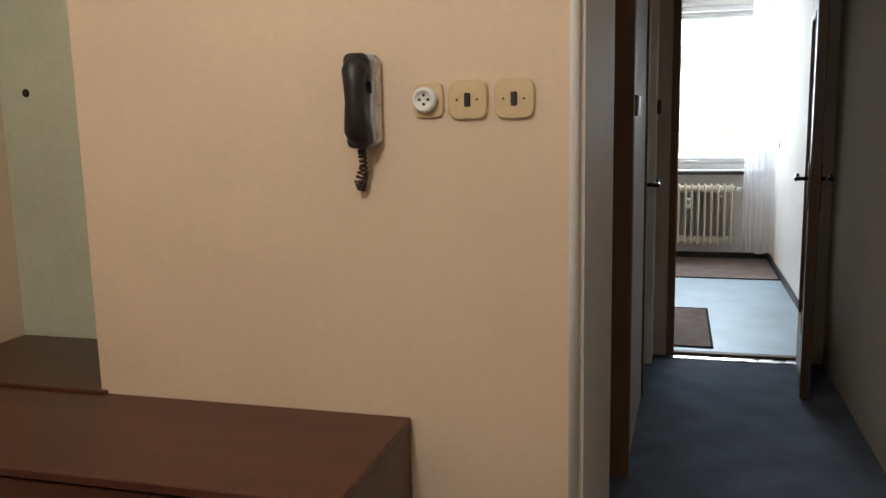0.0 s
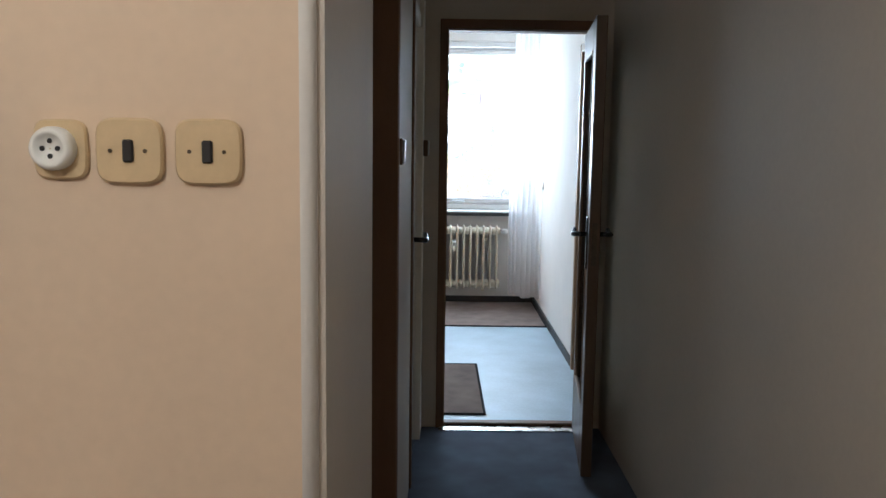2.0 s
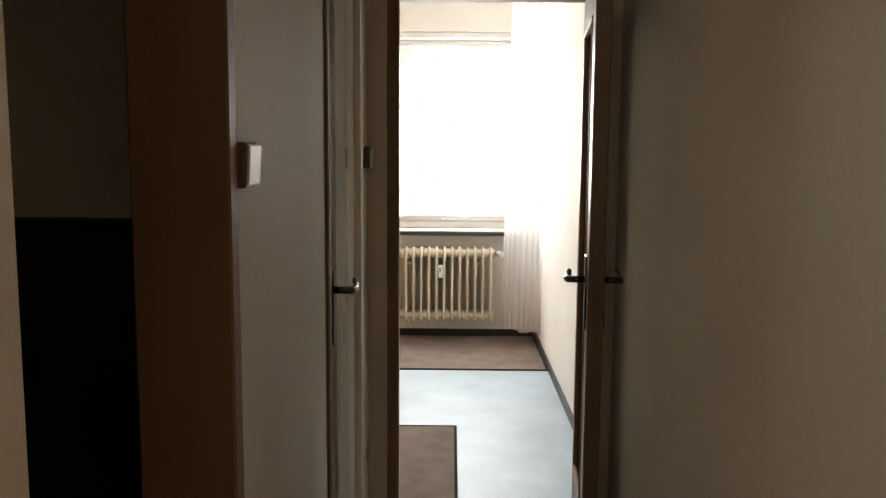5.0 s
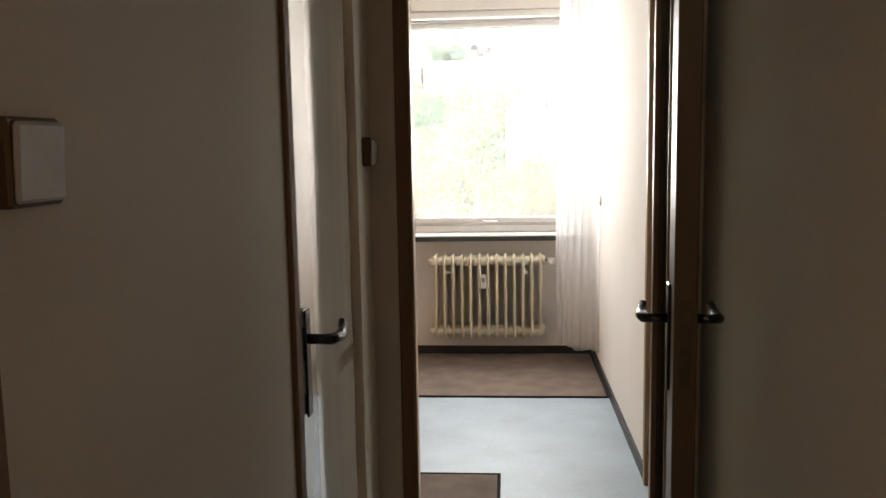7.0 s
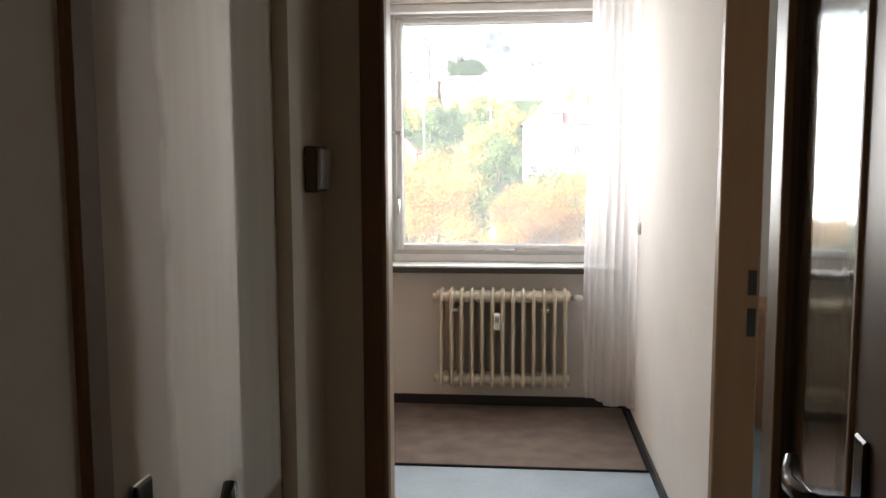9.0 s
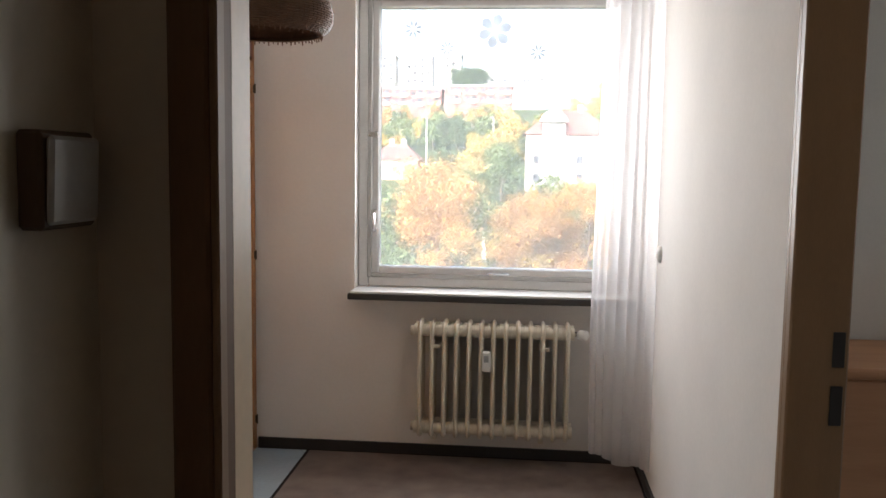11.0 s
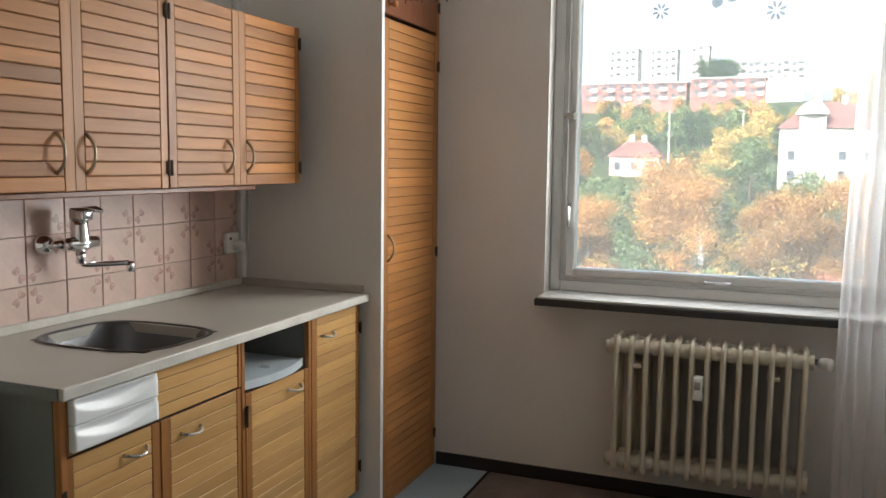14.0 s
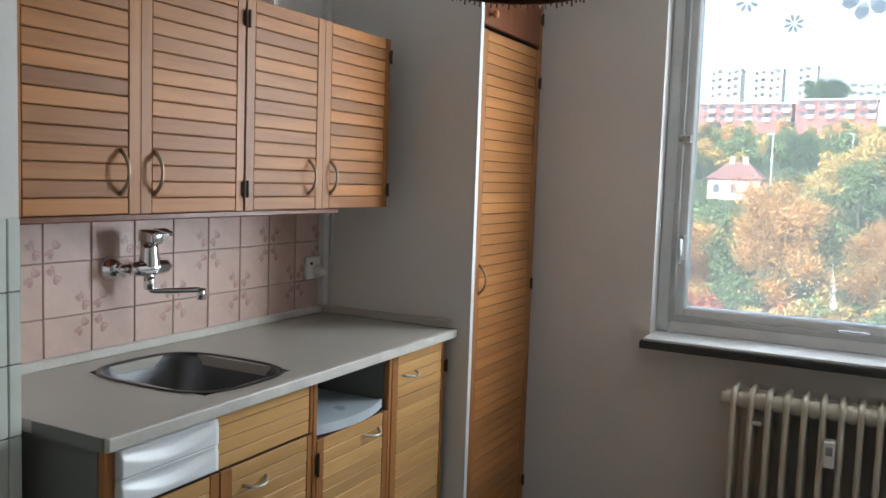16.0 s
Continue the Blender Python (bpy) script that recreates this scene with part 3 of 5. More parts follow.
d = slat_door(sink_unit, BX, 1.482, 1.836, 0.10, 0.702, 0.0378, 0.036, 0.020, W_BASE, W_LIGHT_V, 0.0018)
bow_handle(d, BX, 1.60, 0.645, 0.085, False)
part("stile", box(BX - 0.018, BX + 0.001, 1.824, 1.838, 0.706, 0.848, 0.002), W_LIGHT_V, sink_unit)
# two white moulded drawers set into the apron
rack = thing("spice_drawers", (BX, 1.31, 0.735), "two white plastic scooped drawers set in the sink cabinet", "drawer")
part("surround", box(BX - 0.018, BX, 1.172, 1.459, 0.708, 0.848, 0.002), W_BASE, sink_unit)
for z0, z1 in ((0.718, 0.777), (0.780, 0.839)):
    bm = bmesh.new()
    ny, nz = 26, 14

    def scoop(u, v):
        """Crescent finger hollow over a proud lower lip."""
        e = v - (0.22 + 0.55 * (2 * u - 1) ** 2)
        return 0.013 * min(1.0, max(0.0, e * 3.2)) * max(0.0, 1.0 - max(0.0, v - 0.72) * 2.6)

    g = [[bm.verts.new((BX + 0.017 - scoop(j / ny, i / nz), 1.176 + 0.280 * j / ny, z0 + (z1 - z0) * i / nz)) for j in range(ny + 1)] for i in range(nz + 1)]
    for i in range(nz):
        for j in range(ny):
            bm.faces.new((g[i][j], g[i][j + 1], g[i + 1][j + 1], g[i + 1][j]))
    rim = g[0] + [r[-1] for r in g[1:]] + g[-1][-2::-1] + [r[0] for r in g[-2:0:-1]]
    back = [bm.verts.new((BX + 0.0005, v.co.y, v.co.z)) for v in rim]
    for k in range(len(rim)):
        q = (k + 1) % len(rim)
        bm.faces.new((rim[q], rim[k], back[k], back[q]))
    part("drawer_front", bm, M_DRAWER, rack, smooth=True)

niche = carcass(1.842, 2.245, "niche_cabinet", "pine base cabinet with an open niche above its door")
part("tray", None or box(-1.50, BX - 0.02, 1.86, 2.228, 0.690, 0.708, 0.004), M_TRAY, niche, "pale blue-grey tray shelf")
bm = bmesh.new()
cols = [(BX - 0.02 + 0.032 * (1 - (2 * k / 10 - 1) ** 2), 1.862 + 0.364 * k / 10) for k in range(11)]
lo = [bm.verts.new((x, y, 0.684)) for x, y in cols] + [bm.verts.new((BX - 0.03, 2.226, 0.684)), bm.verts.new((BX - 0.03, 1.862, 0.684))]
hi = [bm.verts.new((v.co.x, v.co.y, 0.711)) for v in lo]
for i in range(len(lo)):
    j = (i + 1) % len(lo)
    bm.faces.new((lo[i], lo[j], hi[j], hi[i]))
bm.faces.new(lo[::-1]), bm.faces.new(hi)
part("tray_lip", bm, M_TRAY, niche)
part("stile", box(BX - 0.018, BX + 0.001, 1.840, 1.858, 0.10, 0.848, 0.002), W_LIGHT_V, niche)
part("stile", box(BX - 0.018, BX + 0.001, 2.231, 2.247, 0.10, 0.848, 0.002), W_CLOSET_V, niche)
d = slat_door(niche, BX, 1.860, 2.229, 0.10, 0.676, 0.0378, 0.030, 0.026, W_BASE, W_LIGHT_V, 0.0018)
bow_handle(d, BX, 2.135, 0.632, 0.085, False)
hinge(d, BX + 0.003, 1.858, 0.61, 0.06)

tall_unit = carcass(2.249, 2.610, "narrow_cabinet", "pine base cabinet with one full-height slatted door")
d = slat_door(tall_unit, BX, 2.251, 2.606, 0.10, 0.848, 0.0378, 0.034, 0.022, W_BASE, W_LIGHT_V, 0.0018)
bow_handle(d, BX, 2.36, 0.770, 0.085, False)
for z in (0.2, 0.75):
    hinge(d, BX + 0.003, 2.606, z)

# ---- worktop, upstand, sink, tap ----
SX, SY, SA, SB = -1.305, 1.635, 0.226, 0.188
wt = thing("worktop", (-1.33, 1.88, CZ - 0.03), "grey-beige laminate worktop with a pale worn edge", "worktop")
bm = bmesh.new()
loops = []
for z in (CZ - 0.028, CZ):
    out = [bm.verts.new((x, y, z)) for x, y in ((KX0, 1.132), (-1.04, 1.132), (-1.04, 2.632), (KX0, 2.632))]
    inn = [bm.verts.new((x, y, z)) for x, y in ((SX - 0.2, SY - 0.16), (SX + 0.2, SY - 0.16), (SX + 0.2, SY + 0.16), (SX - 0.2, SY + 0.16))]
    loops.append((out, inn))
for i in range(4):
    j = (i + 1) % 4
    (ob_, ib), (ot, it) = loops
    bm.faces.new((ot[i], ot[j], it[j], it[i]))
    bm.faces.new((ob_[j], ob_[i], ib[i], ib[j]))
    bm.faces.new((ob_[i], ob_[j], ot[j], ot[i]))
    bm.faces.new((ib[j], ib[i], it[i], it[j]))
part("slab", bm, M_COUNTER, wt)
part("front_edge", box(-1.04, -1.026, 1.132, 2.632, CZ - 0.030, CZ + 0.0005, 0.004, seg=2), M_EDGE, wt, "pale worn front edge")
part("end_edge", box(-1.25, -1.04, 1.128, 1.132, CZ - 0.029, CZ), M_CARCASS, wt)
part("upstand", box(KX0, KX0 + 0.018, 1.132, 2.632, CZ, CZ + 0.028, 0.004), M_EDGE, wt)
part("side_upstand", box(KX0 + 0.018, -1.05, 2.614, 2.632, CZ, CZ + 0.030, 0.004), M_COUNTER, wt)


def superell(a, b, z, n=3.3, k=48):
    out = []
    for i in range(k):
        t = 2 * math.pi * i / k
        c, s = math.cos(t), math.sin(t)
        out.append((SX + a * math.copysign(abs(c) ** (2 / n), c), SY + b * math.copysign(abs(s) ** (2 / n), s), z))
    return out


sink = thing("sink", (SX, SY, CZ - 0.15), "inset brushed steel sink with rounded corners", "sink")
bm = bmesh.new()
levels = [(1.0, 0.0015), (0.985, 0.004), (0.945, 0.004), (0.925, 0.0), (0.90, -0.02), (0.86, -0.11), (0.80, -0.143), (0.68, -0.152), (0.12, -0.158)]
rings = [[bm.verts.new(p) for p in superell(SA * f, SB * f, CZ + z)] for f, z in levels]
for a, b in zip(rings, rings[1:]):
    for i in range(48):
        bm.faces.new((a[i], a[(i + 1) % 48], b[(i + 1) % 48], b[i]))
part("basin", bm, M_SINK, sink, smooth=True)
part("drain", lathe([(0.03, 0.0), (0.027, 0.003), (0.012, 0.001), (0.001, 0.001)], m=Matrix.Translation((SX, SY, CZ - 0.159)), n=20), M_STEEL, sink, "steel drain strainer", True)

tap = thing("wall_tap", (KX0, 1.68, 1.13), "chrome wall-mounted mixer tap with a swivel spout", "tap")
for y in (1.632, 1.782):
    part("rosette", lathe([(0.036, 0.0), (0.034, 0.010), (0.024, 0.026), (0.016, 0.034)], m=pose(KX0 + 0.008, y, 1.128, 0, 90, 0), n=24, cap=True), M_CHROME, tap, smooth=True)
    part("inlet", rod((KX0 + 0.03, y, 1.128), (KX0 + 0.075, y + (0.012 if y < 1.7 else -0.012), 1.13), 0.013), M_CHROME, tap, smooth=True)
part("body", lathe([(0.001, -0.066), (0.018, -0.064), (0.021, -0.05), (0.024, -0.02), (0.028, 0.0), (0.024, 0.02), (0.021, 0.05), (0.018, 0.064), (0.001, 0.066)], m=pose(KX0 + 0.085, 1.707, 1.130, 90, 0, 0), n=24), M_CHROME, tap, smooth=True)
part("cartridge", lathe([(0.030, 0.0), (0.027, 0.02), (0.024, 0.05), (0.024, 0.062), (0.001, 0.064)], m=pose(KX0 + 0.088, 1.70, 1.135), n=24), M_CHROME, tap, smooth=True)
lv = part("lever", box(KX0 + 0.062, KX0 + 0.125, 1.678, 1.722, 1.198, 1.238, 0.010, seg=3), M_CHROME, tap, "chrome lever head", True)
part("lever_tip", tube([(KX0 + 0.11, 1.70, 1.232), (KX0 + 0.15, 1.70, 1.236), (KX0 + 0.175, 1.70, 1.230)], [0.011, 0.009, 0.006]), M_CHROME, lv, smooth=True)
part("spout_nut", rod((KX0 + 0.088, 1.70, 1.108), (KX0 + 0.088, 1.70, 1.070), 0.015), M_CHROME, tap, smooth=True)
sp = part("spout", tube([(KX0 + 0.088, 1.70, 1.075), (KX0 + 0.092, 1.704, 1.066), (KX0 + 0.100, 1.715, 1.064), (KX0 + 0.168, 1.812, 1.064), (KX0 + 0.171, 1.816, 1.056)], 0.0085, n=10), M_CHROME, tap, "chrome swivel spout", True)
part("aerator", rod((KX0 + 0.171, 1.816, 1.068), (KX0 + 0.171, 1.816, 1.036), 0.0125, n=14), M_CHROME, sp, smooth=True)

socket = thing("double_socket", (KX0 + 0.01, 2.555, 1.06), "white wall socket with a plug in it beside the tiles", "socket")
part("plate", box(KX0 + 0.008, KX0 + 0.03, 2.505, 2.59, 1.015, 1.10, 0.008, seg=2), M_WHITEPL, socket)
part("plug", lathe([(0.022, 0), (0.022, 0.02), (0.016, 0.038), (0.001, 0.04)], m=pose(KX0 + 0.03, 2.562, 1.045, 0, 90, 0), n=18), M_WHITEPL, socket, smooth=True)
part("contact", box(KX0 + 0.030, KX0 + 0.032, 2.523, 2.535, 1.07, 1.08), M_DARK, socket)
trunk = thing("pipe_cover", (KX0 + 0.02, 2.61, 0.9), "white painted vertical pipe cover in the corner", "pipe")
part("cover", box(KX0, KX0 + 0.035, 2.60, 2.632, CZ + 0.03, UZ0 - 0.001, 0.004), M_WINP, trunk)
part("upper_cover", box(KX0, KX0 + 0.030, 2.60, 2.632, UZ0 + 0.01, H - 0.001, 0.004), M_WINP, trunk)
part("cable", tube([(KX0 + 0.05, 2.628, UZ0 - 0.01), (KX0 + 0.052, 2.626, 1.2), (KX0 + 0.045, 2.627, 1.08), (KX0 + 0.036, 2.628, 0.96)], 0.003, n=6), M_WHITEPL, trunk, "thin white cable", True)

# ---- partition and built-in closet ----
PX = -0.985
struct("wall_partition", boxes((KX0, PX, 2.634, 2.652, 0, H)), M_PLASTER, "thin grey-white partition beside the worktop")
struct("trim_partition", boxes((PX, PX + 0.006, 2.632, 2.656, 0, H)), M_WINP, "white edge strip of the partition")
closet = thing("built_in_closet", (-1.2, 2.95, 0), "tall built-in closet with honey pine slatted door", "closet")
CX = -0.995
part("frame_post", box(CX - 0.03, CX - 0.002, 2.656, 2.684, 0.0, H - 0.001, 0.002), W_CLOSET_V, closet)
part("plinth_board", box(CX - 0.03, CX - 0.004, 2.686, 3.245, 0.002, 0.028), W_CLOSET_V, closet)
d = slat_door(closet, CX, 2.688, 3.215, 0.03, 1.930, 0.0378, 0.036, 0.030, W_CLOSET, W_CLOSET_V, 0.0022)
bow_handle(d, CX, 2.722, 1.048, 0.105)
for z in (0.16, 0.99, 1.80):
    hinge(d, CX + 0.004, 3.216, z)
dt = part("top_door", box(CX - 0.018, CX, 2.688, 3.215, 1.946, H - 0.02, 0.003), W_RED, closet, "plain red-brown upper door")
part("knob", lathe([(0.006, 0), (0.006, 0.012), (0.015, 0.018), (0.013, 0.028), (0.001, 0.030)], m=pose(CX, 2.735, 1.985, 0, 90, 0), n=16), W_CLOSET_V, dt, "turned wooden knob", True)
hinge(dt, CX + 0.004, 3.216, 2.05)
part("back_post", box(CX - 0.03, CX - 0.004, 3.217, 3.249, 0.0, H - 0.001, 0.002), W_CLOSET_V, closet)

# ---- radiator ----
BASE = Matrix()
RX0, RXP, RZ0, RZ1, RY = -0.183, 0.0577, 0.150, 0.706, 3.135
rad = thing("radiator", (0.19, RY, RZ0), "old yellowed cast-iron column radiator under the window", "radiator")


def column_loop(depth, corner):
    """Closed path of one section, in the plane across the wall: front column, crown, back column, foot."""
    out = []
    for cy, cz, a0 in ((-1, 1, 180), (1, 1, 90), (1, -1, 0), (-1, -1, -90)):
        oy, oz = cy * (depth - corner), (RZ1 - corner - 0.010 if cz > 0 else RZ0 + corner + 0.010)
        for k in range(6):
            a = radians(a0 - 18 * k)
            out.append((oy + corner * math.cos(a), oz + corner * math.sin(a)))
    return out


bm = bmesh.new()
loop_, ring = column_loop(0.070, 0.030), []
for i, (y, z) in enumerate(loop_):
    (ya, za), (yb, zb) = loop_[i - 1], loop_[(i + 1) % len(loop_)]
    t_ = Vector((0, yb - ya, zb - za)).normalized()
    out_ = Vector((0, t_.z, -t_.y)) * (1 if t_.z * y - t_.y * (z - (RZ0 + RZ1) / 2) > 0 else -1)
    crown = 0.35 if abs(t_.y) > 0.25 else 0.0
    w_ = 0.0105 * (1 + 0.25 * crown)
    sec_ = ((0.0, 0.014), (0.45, 0.0115), (0.95, 0.004), (1.0, -0.004), (0.6, -0.012), (0.0, -0.015), (-0.6, -0.012), (-1.0, -0.004), (-0.95, 0.004), (-0.45, 0.0115))
    ring.append([bm.verts.new(Vector((u * w_, y, z)) + out_ * v) for u, v in sec_])
for a, b in zip(ring, ring[1:] + ring[:1]):
    for i in range(10):
        bm.faces.new((a[i], a[(i + 1) % 10], b[(i + 1) % 10], b[i]))
for y in (-0.024, 0.024):
    tube([(0, y, RZ0 + 0.03), (0, y, RZ1 - 0.03)], 0.0095, bm, 8)
for z in (RZ1 - 0.042, RZ0 + 0.042):  # necks that join the sections
    for ya in (-0.034, 0.034):
        lathe([(0.031, -0.0288), (0.029, -0.0215), (0.028, 0.0), (0.029, 0.0215), (0.031, 0.0288)], bm, 14, pose(0, ya, z, 0, 90, 0))
bmesh.ops.recalc_face_normals(bm, faces=bm.faces[:])
sec = mesh_of(bm, "section", True)
for k in range(13):
    put("section", sec, M_RAD, rad, pose(RX0 + RXP * (k + 0.5), RY, 0))
part("end_cap", rod((RX0 - 0.018, RY - 0.034, RZ1 - 0.046), (RX0 + 0.004, RY - 0.034, RZ1 - 0.046), 0.024, n=16), M_RAD, rad, smooth=True)
part("end_cap", rod((RX0 - 0.014, RY - 0.034, RZ0 + 0.046), (RX0 + 0.004, RY - 0.034, RZ0 + 0.046), 0.022, n=16), M_RAD, rad, smooth=True)
for x in (RX0 + RXP * 1.5 + 0.01, RX0 + RXP * 10.5):
    part("bracket", box(x - 0.016, x + 0.03, RY - 0.075, RY + 0.11, 0.585, 0.603, 0.003), M_RAD, rad)
    part("foot_bracket", box(x - 0.012, x + 0.012, RY - 0.03, RY + 0.114, 0.130, 0.165, 0.003), M_RAD, rad)
met = part("heat_meter", box(0.143, 0.181, 3.022, 3.068, 0.490, 0.582, 0.007, seg=2), M_WHITEPL, rad, "white heat cost meter")
part("meter_window", box(0.151, 0.173, 3.0195, 3.0225, 0.535, 0.565, 0.001), M_GREYPL, met)
vx = RX0 + RXP * 13
vl = part("valve", rod((vx, RY, RZ1 - 0.046), (vx + 0.026, RY - 0.012, RZ1 - 0.046), 0.012), M_STEEL, rad, "steel valve", True)
part("valve_knob", lathe([(0.001, 0.0), (0.020, 0.002), (0.024, 0.02), (0.024, 0.04), (0.019, 0.046), (0.001, 0.047)], m=pose(vx + 0.022, RY - 0.014, RZ1 - 0.046, 0, 90, -38), n=20), M_WHITEPL, vl, "white thermostat knob", True)

# ---- curtain, skirting, rugs ----
bm = bmesh.new()
NU, NV = 140, 30
grid = []
for j in range(NV + 1):
    v = j / NV
    z = 0.105 + (2.52 - 0.105) * v
    left = 0.640 + 0.050 * max(0, v - 0.3) ** 1.0 + 0.03 * max(0, 0.25 - v)
    row = []
    for i in range(NU + 1):
        u = i / NU
        x = left + (0.885 - left) * u
        y = 3.075 - 0.215 * u
        a = 0.009 + 0.004 * math.sin(5.3 * u + 1.3) + 0.003 * math.sin(13 * u + 2 * v)
        ph = 2 * math.pi * 7.0 * (u ** 0.92) + 1.1 * math.sin(2.2 * v + 4 * u) + 0.9 * math.sin(7.7 * u)
        y += a * math.sin(ph) + 0.005 * math.sin(11 * u + 5 * v)
        x += 0.010 * math.cos(ph)
        row.append(bm.verts.new((x, y, z + 0.012 * math.sin(9 * u) * (1 - v))))
    grid.append(row)
for j in range(NV):
    for i in range(NU):
        bm.faces.new((grid[j][i], grid[j][i + 1], grid[j + 1][i + 1], grid[j + 1][i]))
cur = thing("net_curtain", (0.76, 2.97, 0.1), "sheer white net curtain drawn to one side of the window", "curtain")
part("cloth", bm, M_SHEER, cur, smooth=True)
part("curtain_rail", box(-0.6, 0.88, 2.95, 3.0, 2.53, 2.555, 0.004), M_WINP, cur, "white ceiling rail")
part("rail_arm", box(0.5, 0.53, 2.96, 2.99, 2.555, H), M_WINP, cur)

struct("baseboard_window", boxes((CX, KX1 - 0.012, KY - 0.012, KY, 0.002, 0.058)), M_SKIRT, "black plastic skirting under the window")
struct("baseboard_east", boxes((KX1 - 0.012, KX1, DY1 + 0.062, KY, 0.002, 0.058)), M_SKIRT, "black plastic skirting along the wall")


def rug(x0, x1, y0, y1, rz=0.0):
    r = thing("rug", ((x0 + x1) / 2, (y0 + y1) / 2, 0.002), "thin grey-brown rug with a black bound edge on linoleum", "rug", "rugs on the kitchen floor")
    bm = bmesh.new()
    nx, ny = 24, 24
    g = [[bm.verts.new((x0 + (x1 - x0) * i / nx, y0 + (y1 - y0) * j / ny, 0.009 + 0.0012 * noise.noise(Vector((i * 0.4, j * 0.4, x0))))) for i in range(nx + 1)] for j in range(ny + 1)]
    for j in range(ny):
        for i in range(nx):
            bm.faces.new((g[j][i], g[j][i + 1], g[j + 1][i + 1], g[j + 1][i]))
    part("carpet_sheet", bm, M_RUG, r)
    for a in ((x0 - 0.008, x1 + 0.008, y0 - 0.008, y0 + 0.006), (x0 - 0.008, x1 + 0.008, y1 - 0.006, y1 + 0.008), (x0 - 0.008, x0 + 0.006, y0 + 0.006, y1 - 0.006), (x1 - 0.006, x1 + 0.008, y0 + 0.006, y1 - 0.006)):
        part("binding", box(*a, 0.0025, 0.0115, 0.002), M_BIND, r, "black bound edge")


rug(-0.73, 0.878, 2.235, 3.225)
rug(-0.62, 0.272, 0.105, 1.098)

# ---- wicker lamp ----
LX, LY = -0.48, 1.76
lamp = thing("pendant_lamp", (LX, LY, 1.83), "brown woven wicker pendant lampshade with a ragged rim", "lamp")
bm = bmesh.new()
prof = [(0.165, 1.832), (0.188, 1.846), (0.199, 1.868), (0.200, 1.895), (0.192, 1.925), (0.172, 1.955), (0.14, 1.985), (0.10, 2.01), (0.05, 2.03)]
fine = []
for (r0, z0), (r1, z1) in zip(prof, prof[1:]):
    for s in np.linspace(0, 1, 4, endpoint=False):
        fine.append((r0 + (r1 - r0) * s, z0 + (z1 - z0) * s))
NW = 96
for ri, (r, z) in enumerate(fine):
    ring = []
    for k in range(NW + 1):
        a = 2 * math.pi * k / NW
        rr = r + (0.0022 if (k + ri) % 2 else -0.0022)
        ring.append((LX + rr * math.cos(a), LY + rr * math.sin(a), z))
    tube(ring, 0.0026, bm, 4)
part("weave", bm, M_WICKER, lamp, smooth=True)
bm = bmesh.new()
for k in range(72):
    a = 2 * math.pi * k / 72
    pts = [(LX + r * math.cos(a), LY + r * math.sin(a), z) for r, z in fine[::4]]
    tube(pts, 0.0018, bm, 4)
    rod((LX + 0.168 * math.cos(a), LY + 0.168 * math.sin(a), 1.836), (LX + 0.170 * math.cos(a), LY + 0.170 * math.sin(a), 1.822 + 0.004 * math.sin(k * 2.3)), 0.0022, bm, 5)
part("stake", bm, M_WICKER, lamp)
part("inner_shade", lathe([(r - 0.005, z) for r, z in fine], n=40, m=Matrix.Translation((LX, LY, 0))), M_WICKER, lamp, smooth=True)
part("cord", rod((LX, LY, 2.02), (LX, LY, H - 0.03), 0.004, n=8), M_WHITEPL, lamp)
part("ceiling_cup", lathe([(0.001, -0.03), (0.03, -0.03), (0.05, 0.0)], m=Matrix.Translation((LX, LY, H)), n=20), M_WHITEPL, lamp, smooth=True)

# roller plate on the east wall
wp = thing("wall_fitting", (KX1, 2.775, 1.08), "small round white fitting on the plastered wall", "fitting")
part("cap", lathe([(0.036, 0.0), (0.035, 0.008), (0.026, 0.015), (0.001, 0.016)], m=pose(KX1, 2.775, 1.082, 0, -90, 0), n=22), M_WHITEPL, wp, smooth=True)

# ---- doorway in the east wall ----
df = tagged(thing("doorframe_1", (KX1, DY1, 0), "brown painted steel door frame of an open doorway", "door frame"), kind="structure")
for y0, y1 in ((DY1 - 0.035, DY1 + 0.055), (DY0 - 0.055, DY0 + 0.035)):
    far = y0 > 0.5
    part("jamb", box(KX1 - 0.018, KX1 + 0.105, DY1 - 0.03 if far else DY0 - 0.002, DY1 + 0.002 if far else DY0 + 0.03, 0.003, 1.995, 0.004), M_BROWN2, df)
    part("architrave", box(KX1 - 0.016, KX1 - 0.001, DY1 + 0.003 if far else DY0 - 0.028, DY1 + 0.028 if far else DY0 - 0.003, 0.003, 2.05, 0.004), M_BROWN2, df)
part("head", box(KX1 - 0.016, KX1 + 0.103, DY0 - 0.001, DY1 + 0.001, 1.997, 2.05, 0.004), M_BROWN2, df)
for z0, z1 in ((1.025, 1.10), (0.90, 0.985)):
    part("strike_plate", box(KX1 + 0.07, KX1 + 0.095, DY1 - 0.034, DY1 - 0.0302, z0, z1, 0.001), M_DARK, df, "dark strike plate")
peach = thing("low_cabinet", (2.0, 2.95, 0), "light beech low cabinet with a rounded top in the next room", "cabinet")
part("body", box(1.55, 2.4, 2.6, 3.2, 0.003, 0.62, 0.01), W_PEACH, peach)
part("top", box(1.52, 2.43, 2.57, 3.22, 0.621, 0.665, 0.018, seg=3), W_PEACH, peach)

